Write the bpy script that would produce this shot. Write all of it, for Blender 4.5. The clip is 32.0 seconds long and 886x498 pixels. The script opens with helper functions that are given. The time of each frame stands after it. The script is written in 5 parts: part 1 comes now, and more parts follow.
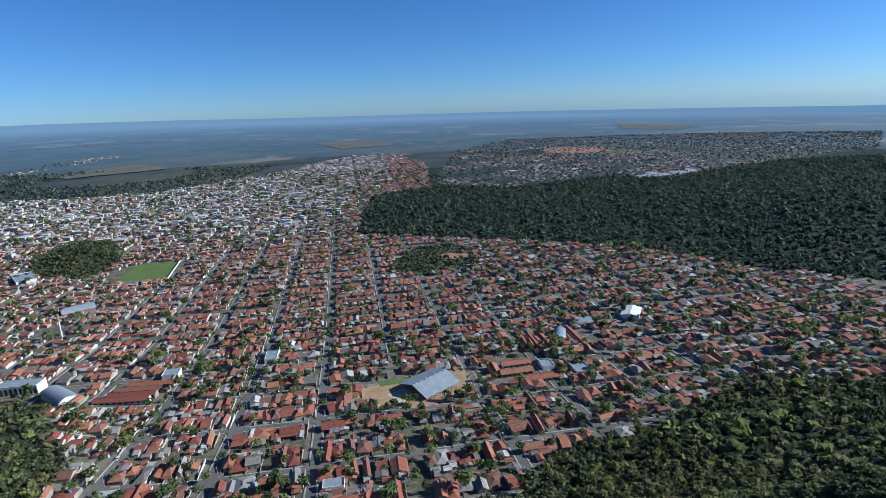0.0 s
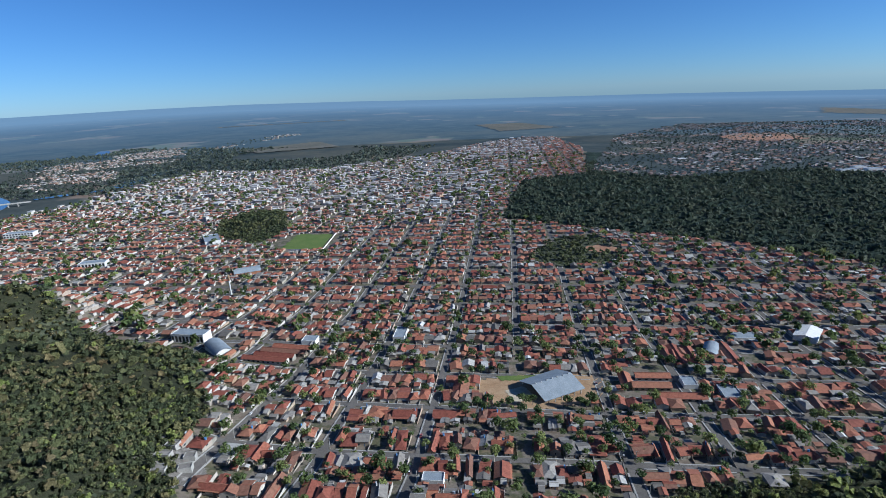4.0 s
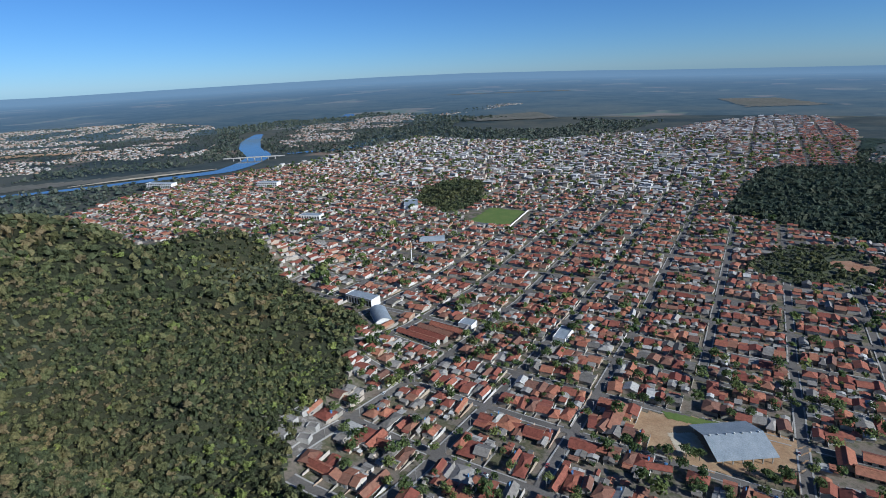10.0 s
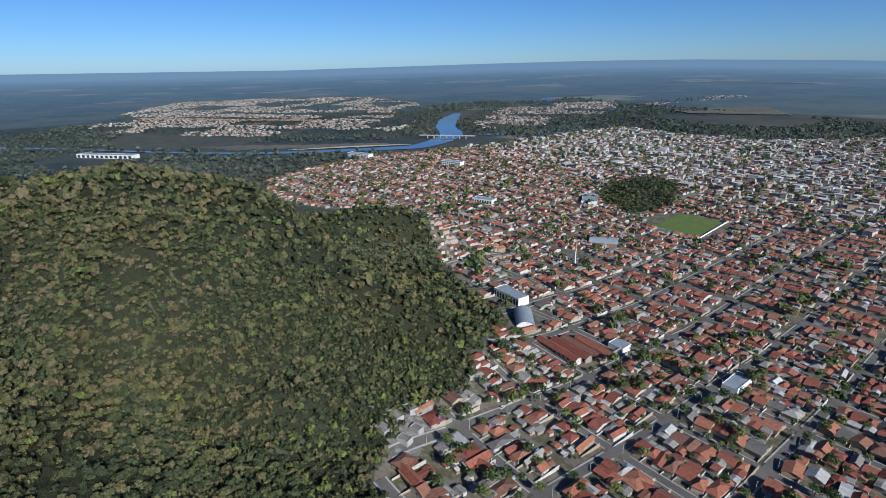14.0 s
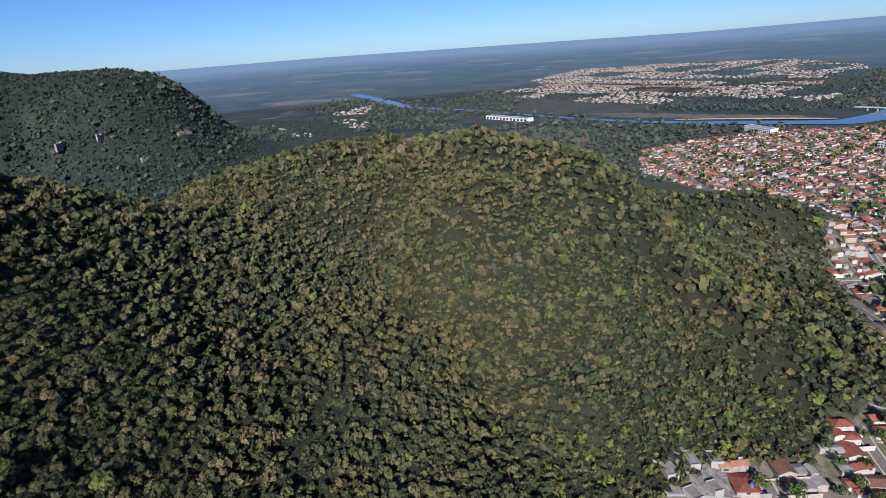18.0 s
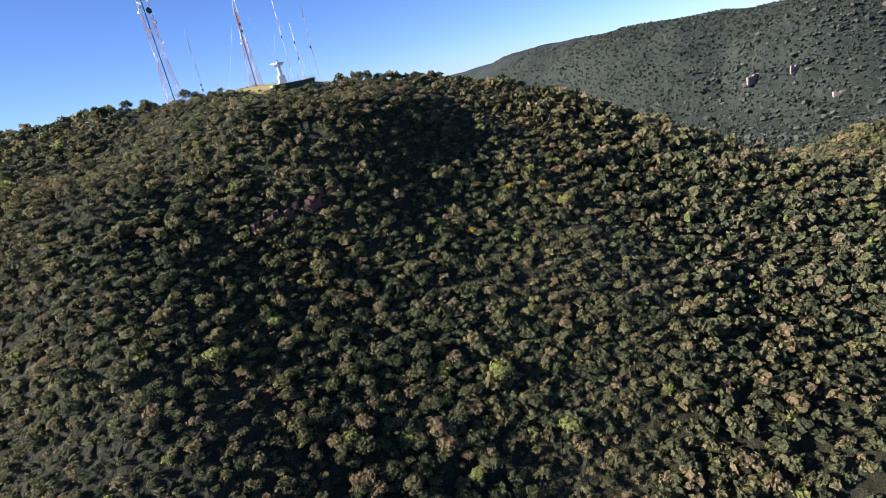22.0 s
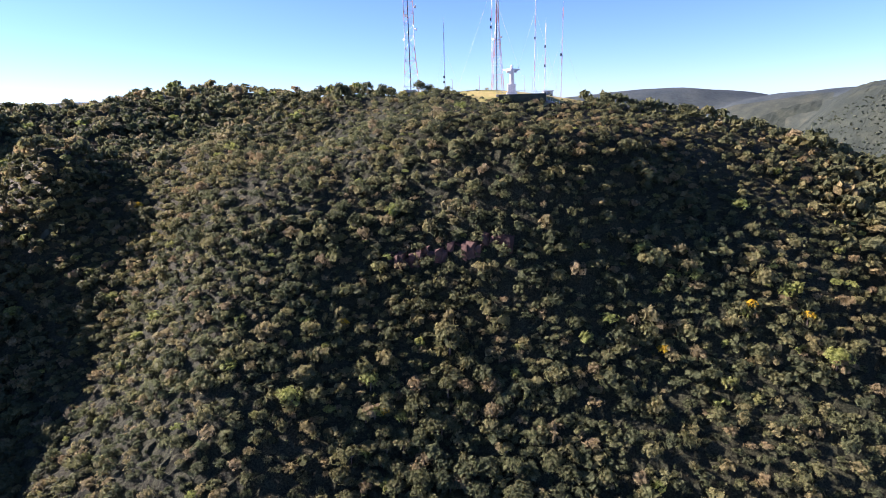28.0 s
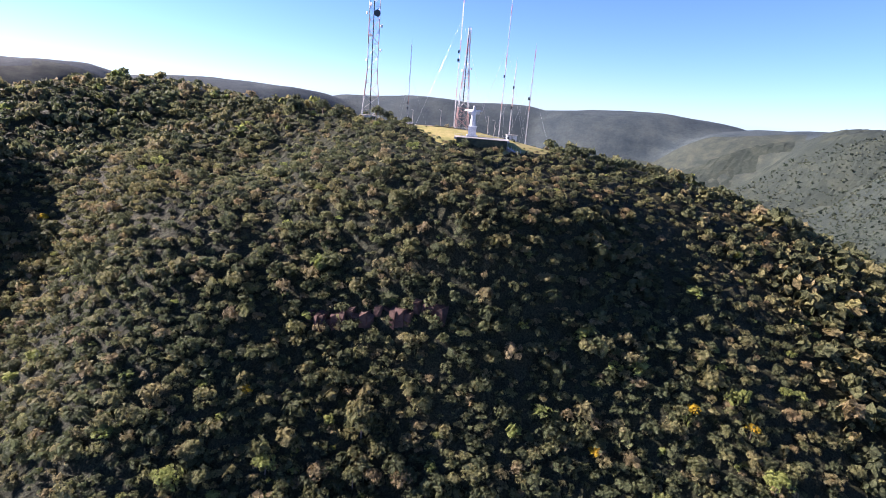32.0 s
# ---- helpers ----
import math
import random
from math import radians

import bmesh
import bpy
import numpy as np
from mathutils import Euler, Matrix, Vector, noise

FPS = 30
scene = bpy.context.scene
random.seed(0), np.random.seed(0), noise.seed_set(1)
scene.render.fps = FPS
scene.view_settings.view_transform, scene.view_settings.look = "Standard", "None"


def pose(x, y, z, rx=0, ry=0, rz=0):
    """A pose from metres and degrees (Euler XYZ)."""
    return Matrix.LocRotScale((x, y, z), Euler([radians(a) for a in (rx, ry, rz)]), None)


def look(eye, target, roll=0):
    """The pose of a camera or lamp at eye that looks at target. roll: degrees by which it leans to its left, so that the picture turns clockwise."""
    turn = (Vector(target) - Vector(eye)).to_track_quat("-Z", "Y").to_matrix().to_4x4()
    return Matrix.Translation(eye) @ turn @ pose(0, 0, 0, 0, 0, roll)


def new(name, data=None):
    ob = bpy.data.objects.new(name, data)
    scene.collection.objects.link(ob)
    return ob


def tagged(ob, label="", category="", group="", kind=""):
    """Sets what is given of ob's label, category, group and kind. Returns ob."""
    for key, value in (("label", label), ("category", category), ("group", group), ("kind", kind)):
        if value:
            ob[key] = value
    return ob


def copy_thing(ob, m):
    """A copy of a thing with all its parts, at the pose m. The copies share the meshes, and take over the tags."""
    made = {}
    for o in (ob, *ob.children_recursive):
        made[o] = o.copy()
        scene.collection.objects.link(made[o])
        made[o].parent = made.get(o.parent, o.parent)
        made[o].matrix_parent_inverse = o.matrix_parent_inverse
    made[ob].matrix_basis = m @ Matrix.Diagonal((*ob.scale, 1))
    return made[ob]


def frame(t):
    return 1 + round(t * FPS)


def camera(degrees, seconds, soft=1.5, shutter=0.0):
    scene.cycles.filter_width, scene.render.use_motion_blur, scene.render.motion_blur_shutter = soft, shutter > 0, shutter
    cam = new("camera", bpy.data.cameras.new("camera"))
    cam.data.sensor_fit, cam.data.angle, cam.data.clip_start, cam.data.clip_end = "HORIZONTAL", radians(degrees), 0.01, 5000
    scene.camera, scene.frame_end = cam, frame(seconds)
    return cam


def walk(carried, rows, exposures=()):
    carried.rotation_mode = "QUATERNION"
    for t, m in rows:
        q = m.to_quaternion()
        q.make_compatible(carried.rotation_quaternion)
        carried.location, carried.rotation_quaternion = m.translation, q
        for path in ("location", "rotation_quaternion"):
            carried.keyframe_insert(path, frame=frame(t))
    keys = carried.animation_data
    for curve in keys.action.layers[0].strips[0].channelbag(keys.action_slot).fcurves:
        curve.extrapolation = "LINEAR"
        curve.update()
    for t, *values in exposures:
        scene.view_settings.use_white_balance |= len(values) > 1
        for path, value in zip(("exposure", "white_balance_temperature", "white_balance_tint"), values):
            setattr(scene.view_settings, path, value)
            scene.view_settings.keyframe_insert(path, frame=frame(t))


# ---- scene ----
# time, place, heading (left of +y), pitch, roll
PATH = [
    (0, 0.20, -0.15, 253.49, 0.01, -14.87, -2.64),
    (0.5, 2.78, 2.30, 251.98, 1.33, -14.86, -2.51),
    (1, 4.79, 4.78, 252.01, 3.13, -14.92, -2.33),
    (1.5, 6.19, 6.78, 252.25, 5.12, -15.03, -2.28),
    (2, 7.73, 9.81, 252.18, 7.28, -15.17, -2.28),
    (2.5, 11.19, 13.38, 252.40, 9.97, -15.33, -2.42),
    (3, 13.19, 17.02, 252.35, 12.57, -15.51, -2.63),
    (3.5, 15.49, 20.95, 252.72, 14.82, -15.74, -2.74),
    (5.5, 23.35, 38.42, 251.54, 21.92, -16.37, -2.76),
    (6, 25.23, 43.24, 251.80, 23.86, -16.58, -2.77),
    (6.5, 26.66, 47.92, 251.23, 26.11, -16.69, -2.95),
    (7, 28.45, 53.49, 251.50, 28.52, -16.86, -3.00),
    (7.5, 30.42, 58.27, 252.31, 30.92, -17.07, -3.10),
    (8, 31.56, 64.23, 252.34, 32.18, -17.27, -2.94),
    (8.5, 32.67, 70.98, 251.95, 32.94, -17.48, -2.66),
    (9, 32.22, 76.22, 252.30, 33.87, -17.69, -2.28),
    (9.5, 31.30, 81.85, 252.06, 36.54, -17.81, -2.32),
    (10, 32.32, 88.55, 252.34, 39.94, -17.92, -2.51),
    (10.5, 32.64, 95.30, 252.56, 43.20, -18.00, -2.63),
    (11, 31.80, 101.13, 252.85, 45.80, -18.08, -2.53),
    (11.5, 31.48, 107.26, 252.06, 47.74, -18.18, -2.30),
    (12, 30.48, 113.17, 251.63, 49.39, -18.28, -1.89),
    (12.5, 29.22, 119.45, 251.37, 51.63, -18.45, -1.64),
    (13, 27.41, 125.41, 250.51, 55.03, -18.49, -1.57),
    (13.5, 25.36, 131.17, 251.12, 58.29, -18.71, -1.36),
    (15.5, 13.48, 154.54, 250.00, 65.63, -19.67, 0.53),
    (16, 10.03, 159.45, 249.21, 70.16, -19.86, 0.24),
    (16.5, 6.56, 164.13, 248.84, 76.05, -20.17, -0.48),
    (17, 2.51, 168.84, 248.36, 83.30, -20.42, -1.45),
    (17.5, -2.43, 173.32, 247.03, 91.96, -20.48, -2.78),
    (18, -7.43, 177.34, 246.96, 100.81, -20.54, -4.28),
    (18.5, -12.75, 180.41, 246.33, 109.81, -20.43, -5.64),
    (19, -18.31, 183.11, 245.77, 118.67, -20.34, -7.02),
    (19.5, -24.40, 184.63, 244.97, 127.65, -20.29, -8.23),
    (20, -29.95, 186.11, 244.20, 136.26, -20.22, -9.50),
    (20.5, -36.39, 186.10, 243.14, 144.41, -20.09, -10.34),
    (21, -42.49, 184.95, 241.97, 152.14, -19.81, -11.00),
    (21.5, -48.95, 182.95, 241.08, 159.92, -17.78, -11.51),
    (22, -54.75, 179.90, 239.76, 167.97, -17.17, -12.02),
    (22.5, -61.65, 176.48, 239.37, 176.84, -16.46, -12.63),
    (23, -66.31, 172.42, 238.80, 187.16, -14.60, -13.42),
    (23.5, -71.15, 168.24, 238.96, 196.37, -12.91, -13.80),
    (24, -75.08, 163.94, 239.44, 202.14, -12.14, -13.66),
    (24.5, -78.20, 159.82, 240.29, 205.00, -12.20, -13.02),
    (25, -79.92, 156.23, 241.04, 205.15, -12.71, -11.73),
    (25.5, -81.84, 152.32, 241.93, 201.67, -13.89, -9.67),
    (26, -82.92, 148.49, 243.67, 198.98, -14.77, -7.60),
    (26.5, -84.15, 145.00, 244.74, 198.04, -14.89, -6.06),
    (28.5, -86.69, 133.07, 250.62, 195.70, -15.34, -0.55),
    (29, -87.20, 130.34, 252.73, 195.36, -15.47, 0.49),
    (29.5, -87.70, 127.91, 254.56, 195.00, -15.47, 1.41),
    (30, -87.93, 125.56, 255.99, 194.58, -15.32, 2.27),
    (30.5, -88.55, 123.24, 257.59, 194.26, -15.22, 3.02),
    (31, -89.08, 120.74, 259.16, 193.90, -15.16, 3.63),
    (31.5, -89.80, 118.19, 260.55, 193.51, -15.15, 4.24),
    (32, -91.04, 115.51, 261.91, 193.16, -15.40, 4.72),
]


def aim(x, y, z, yaw, pitch, roll):
    """The camera's pose from its place, heading, pitch and roll in degrees."""
    a, p = radians(yaw), radians(pitch)
    way = Vector((-math.sin(a) * math.cos(p), math.cos(a) * math.cos(p), math.sin(p)))
    return look((x, y, z), Vector((x, y, z)) + way, roll)


cam = camera(78.5, 32.0, soft=0.3)
walk(cam, [(t, aim(*row)) for t, *row in PATH], [(0, 0.62, 5300, 6), (6, 0.5, 5350, 6), (9, 0.45, 5400, 6), (12, 0.36, 5500, 7), (16, 0.38, 5650, 10), (19, 0.8, 5900, 18), (23, 1.62, 6300, 28), (26, 1.92, 6450, 31), (28, 1.90, 6450, 32), (32, 1.90, 6350, 31)])

# ---- light ----
SUN_AZ, SUN_EL = 274.0, 28.0        # heading of the sun, left of +y, and its height
sky_world = bpy.data.worlds.new("sky")
scene.world = sky_world
sky_world.use_nodes = True
wn = sky_world.node_tree.nodes
sky = wn.new("ShaderNodeTexSky")
sky.sky_type, sky.sun_disc = "NISHITA", False
sky.sun_elevation, sky.sun_rotation = radians(SUN_EL), radians(-SUN_AZ)
sky.altitude, sky.air_density, sky.dust_density, sky.ozone_density = 2000, 0.95, 0.6, 6.0
wn["Background"].inputs["Strength"].default_value = 0.056
air = wn.new("ShaderNodeMix")
air.data_type, air.blend_type = "RGBA", "MULTIPLY"
air.inputs[0].default_value, air.inputs[7].default_value = 1.0, (0.86, 1.0, 1.14, 1)
sky_world.node_tree.links.new(sky.outputs[0], air.inputs[6])
sky_world.node_tree.links.new(air.outputs[2], wn["Background"].inputs["Color"])
sun_data = bpy.data.lights.new("sun", "SUN")
sun_data.energy, sun_data.angle, sun_data.color = 5.0, radians(0.6), (1.0, 0.93, 0.82)
sun = new("sun", sun_data)
sun.matrix_world = look(Vector((-math.sin(radians(SUN_AZ)), math.cos(radians(SUN_AZ)), math.tan(radians(SUN_EL)))) * 900, (0, 0, 0))

# ---- materials ----


def node_material(name, rough=0.8, metal=0.0):
    m = bpy.data.materials.new(name)
    m.use_nodes = True
    b = m.node_tree.nodes["Principled BSDF"]
    b.inputs["Roughness"].default_value, b.inputs["Metallic"].default_value = rough, metal
    b.inputs["Specular IOR Level"].default_value = 0.25
    return m, m.node_tree.nodes, m.node_tree.links, b


def ramp(nodes, links, source, stops):
    r = nodes.new("ShaderNodeValToRGB")
    e = r.color_ramp.elements
    while len(e) < len(stops):
        e.new(0.5)
    for k, (at, colour) in enumerate(stops):
        e[k].position, e[k].color = at, (*colour, 1)
    links.new(source, r.inputs[0])
    return r.outputs[0]


def noise_node(nodes, links, scale, detail=4.0, rough=0.6):
    geo, n = nodes.new("ShaderNodeNewGeometry"), nodes.new("ShaderNodeTexNoise")
    links.new(geo.outputs["Position"], n.inputs["Vector"])
    n.inputs["Scale"].default_value, n.inputs["Detail"].default_value, n.inputs["Roughness"].default_value = scale, detail, rough
    return n.outputs["Fac"]


def blend(nodes, links, a, b, fac, kind="MULTIPLY"):
    m = nodes.new("ShaderNodeMix")
    m.data_type, m.blend_type = "RGBA", kind
    for slot, v in ((m.inputs[6], a), (m.inputs[7], b), (m.inputs[0], fac)):
        if isinstance(v, (int, float)):
            slot.default_value = v
        elif isinstance(v, tuple):
            slot.default_value = (*v, 1)
        else:
            links.new(v, slot)
    return m.outputs[2]


def relief(nodes, links, b, fac, strength, distance):
    bump = nodes.new("ShaderNodeBump")
    bump.inputs["Strength"].default_value, bump.inputs["Distance"].default_value = strength, distance
    links.new(fac, bump.inputs["Height"])
    links.new(bump.outputs[0], b.inputs["Normal"])


def mottled(name, stops, scale, fine, rough=0.85, bump=0.0, metal=0.0):
    """A surface of patches (scale) with grain (fine), both per metre."""
    m, nodes, links, b = node_material(name, rough, metal)
    big, small = noise_node(nodes, links, scale), noise_node(nodes, links, fine, 5.0, 0.7)
    colour = ramp(nodes, links, big, stops)
    grain = ramp(nodes, links, small, [(0.3, (0.55, 0.55, 0.55)), (0.7, (1.0, 1.0, 1.0))])
    links.new(blend(nodes, links, colour, grain, 0.8), b.inputs["Base Color"])
    if bump:
        relief(nodes, links, b, small, 0.6, bump)
    return m


def varied(name, stops, source="object", rough=0.8, dirt=0.35, dirt_scale=0.5, metal=0.0, bump=0.0):
    """A paint or roof that differs from piece to piece: by object, or by the tint that joined pieces carry."""
    m, nodes, links, b = node_material(name, rough, metal)
    if source == "object":
        out = nodes.new("ShaderNodeObjectInfo").outputs["Random"]
    else:
        att = nodes.new("ShaderNodeAttribute")
        att.attribute_name = "tint"
        out = att.outputs["Fac"]
    colour = ramp(nodes, links, out, stops)
    spots = noise_node(nodes, links, dirt_scale, 5.0, 0.7)
    wear = ramp(nodes, links, spots, [(0.3, (1 - dirt,) * 3), (0.65, (1.0, 1.0, 1.0))])
    links.new(blend(nodes, links, colour, wear, 1.0), b.inputs["Base Color"])
    if bump:
        relief(nodes, links, b, noise_node(nodes, links, 3.0), 0.5, bump)
    return m


def foliage(name, stops, patch_scale=0.012, dry=0.5, gaps=0.0, fine=2.2):
    """Leaves: tint per tree, patches of drier growth over the slope, and light that shines through."""
    m, nodes, links, b = node_material(name, 0.65)
    att = nodes.new("ShaderNodeAttribute")
    att.attribute_name = "tint"
    colour = ramp(nodes, links, att.outputs["Fac"], stops)
    patches = ramp(nodes, links, noise_node(nodes, links, patch_scale, 3.0), [(0.42, (1, 1, 1)), (0.66, (1.25, 1.0, 0.85))])
    grain = noise_node(nodes, links, fine, 4.0, 0.75)
    leafy = ramp(nodes, links, grain, [(0.36, (0.38, 0.40, 0.40)), (0.5, (0.9, 0.9, 0.88)), (0.64, (1.65, 1.6, 1.5))])
    relief(nodes, links, b, grain, 1.0, 0.6)
    both = blend(nodes, links, blend(nodes, links, colour, patches, dry), leafy, 1.0)
    links.new(both, b.inputs["Base Color"])
    b.inputs["Specular IOR Level"].default_value = 0.15
    thin, mix = nodes.new("ShaderNodeBsdfTranslucent"), nodes.new("ShaderNodeMixShader")
    links.new(both, thin.inputs["Color"])
    mix.inputs[0].default_value = 0.4
    links.new(b.outputs[0], mix.inputs[1])
    links.new(thin.outputs[0], mix.inputs[2])
    # gaps between the leaves of a spray
    gap, hole, cut = nodes.new("ShaderNodeMath"), nodes.new("ShaderNodeBsdfTransparent"), nodes.new("ShaderNodeMixShader")
    gap.operation = "GREATER_THAN"
    links.new(grain, gap.inputs[0])
    gap.inputs[1].default_value = gaps
    links.new(gap.outputs[0], cut.inputs[0])
    links.new(hole.outputs[0], cut.inputs[1])
    links.new(mix.outputs[0], cut.inputs[2])
    links.new(cut.outputs[0] if gaps else mix.outputs[0], nodes["Material Output"].inputs["Surface"])
    return m


GREENS = [(0.0, (0.058, 0.080, 0.048)), (0.3, (0.090, 0.118, 0.068)), (0.5, (0.130, 0.156, 0.082)),
          (0.7, (0.172, 0.186, 0.100)), (0.85, (0.205, 0.190, 0.118)), (0.93, (0.205, 0.190, 0.128)), (0.97, (0.17, 0.225, 0.08)), (1.0, (0.215, 0.280, 0.100))]
OLIVES = [(at, (r * 1.14, g * 1.05, b * 0.95)) for at, (r, g, b) in GREENS]
LEAF = foliage("leaves", OLIVES)
# far leaves are bluer, LEAF_FAR also paler: haze put into the colour
LEAF_FAR = foliage("hazed leaves of far woods", [(0.0, (0.066, 0.092, 0.080)), (0.4, (0.10, 0.128, 0.105)), (0.8, (0.15, 0.165, 0.130)), (1.0, (0.17, 0.18, 0.145))], dry=0.3)
LEAF_RIDGE = foliage("hazed leaves of the wooded ridges", [(0.0, (0.036, 0.056, 0.044)), (0.4, (0.060, 0.084, 0.062)), (0.8, (0.10, 0.118, 0.084)), (1.0, (0.12, 0.135, 0.095))], dry=0.4)
# shade of the gaps between crowns painted in as a darker leaf colour
UNDERWOOD = foliage("shade-dark leaves of the understorey", [(0.0, (0.042, 0.052, 0.032)), (0.2, (0.060, 0.066, 0.040)), (1.0, (0.09, 0.09, 0.055))])
LEAF_NEAR = foliage("leaves in sprays", OLIVES, gaps=0.46, fine=2.6)
LEAF_MID = foliage("leaves in clumps", OLIVES, gaps=0.38, fine=1.6)
LEAF_TOWN = foliage("town leaves", [(0.0, (0.060, 0.095, 0.038)), (0.5, (0.105, 0.145, 0.055)), (0.8, (0.16, 0.20, 0.072)), (1.0, (0.22, 0.25, 0.09))], dry=0.2, gaps=0.36, fine=1.5)
BARK = mottled("bark", [(0.3, (0.13, 0.10, 0.08)), (0.7, (0.26, 0.22, 0.18))], 0.6, 4.0)
YELLOW = foliage("yellow blossom", [(0.0, (0.50, 0.33, 0.03)), (1.0, (0.65, 0.46, 0.05))], dry=0.0, gaps=0.47)
SOIL_TOWN = mottled("town soil", [(0.3, (0.15, 0.115, 0.085)), (0.46, (0.20, 0.168, 0.135)), (0.56, (0.085, 0.088, 0.045)), (0.72, (0.25, 0.185, 0.135))], 0.07, 0.6)
SOIL_WOOD = mottled("forest floor", [(0.3, (0.040, 0.052, 0.032)), (0.5, (0.070, 0.078, 0.048)), (0.7, (0.11, 0.115, 0.065))], 0.16, 0.6, bump=1.5)
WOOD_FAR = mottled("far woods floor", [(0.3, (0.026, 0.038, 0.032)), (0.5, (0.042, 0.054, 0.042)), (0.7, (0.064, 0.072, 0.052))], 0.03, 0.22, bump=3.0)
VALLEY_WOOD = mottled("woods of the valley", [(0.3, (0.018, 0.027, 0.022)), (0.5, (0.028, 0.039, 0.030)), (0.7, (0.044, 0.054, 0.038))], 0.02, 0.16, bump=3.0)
# blue-grey base colour stands in for the haze before the table hills
RANGE_WOOD = mottled("hazed woods of the far range", [(0.3, (0.026, 0.042, 0.050)), (0.5, (0.042, 0.060, 0.064)), (0.7, (0.062, 0.080, 0.078))], 0.012, 0.09, bump=6.0)
RED_SOIL = mottled("red soil", [(0.3, (0.30, 0.14, 0.08)), (0.7, (0.36, 0.22, 0.14))], 0.05, 0.4)
ASPHALT = mottled("asphalt", [(0.3, (0.115, 0.104, 0.094)), (0.7, (0.175, 0.158, 0.142))], 0.05, 0.8)
DIRT = mottled("bare earth", [(0.3, (0.32, 0.19, 0.10)), (0.7, (0.46, 0.32, 0.19))], 0.08, 0.7)
CONCRETE = mottled("concrete", [(0.3, (0.30, 0.29, 0.27)), (0.7, (0.45, 0.43, 0.40))], 0.1, 1.5)
RUBBLE = mottled("rubble", [(0.3, (0.11, 0.10, 0.09)), (0.5, (0.20, 0.18, 0.16)), (0.7, (0.34, 0.32, 0.29))], 0.3, 1.2, bump=0.3)
SAND = mottled("sand", [(0.3, (0.48, 0.40, 0.28)), (0.7, (0.60, 0.52, 0.40))], 0.01, 0.2)
FIELD = mottled("dry field", [(0.3, (0.115, 0.116, 0.092)), (0.7, (0.160, 0.148, 0.122))], 0.006, 0.05)
TURF = mottled("turf", [(0.3, (0.10, 0.16, 0.035)), (0.7, (0.15, 0.19, 0.05))], 0.05, 0.5)
DRY_GRASS = mottled("dry grass", [(0.3, (0.17, 0.18, 0.06)), (0.5, (0.30, 0.27, 0.09)), (0.7, (0.40, 0.33, 0.14))], 0.15, 1.5)
WHITE = mottled("white paint", [(0.3, (0.70, 0.69, 0.66)), (0.7, (0.82, 0.81, 0.79))], 0.3, 2.0)
METAL_ROOF = mottled("galvanised roofing", [(0.3, (0.24, 0.275, 0.31)), (0.7, (0.32, 0.355, 0.39))], 0.15, 1.2, rough=0.5)
STEEL = mottled("galvanised steel", [(0.3, (0.40, 0.40, 0.40)), (0.7, (0.55, 0.55, 0.55))], 0.5, 3.0, rough=0.5, metal=0.5)
RED_PAINT = mottled("faded red mast paint", [(0.3, (0.40, 0.22, 0.20)), (0.7, (0.50, 0.33, 0.30))], 0.5, 3.0)


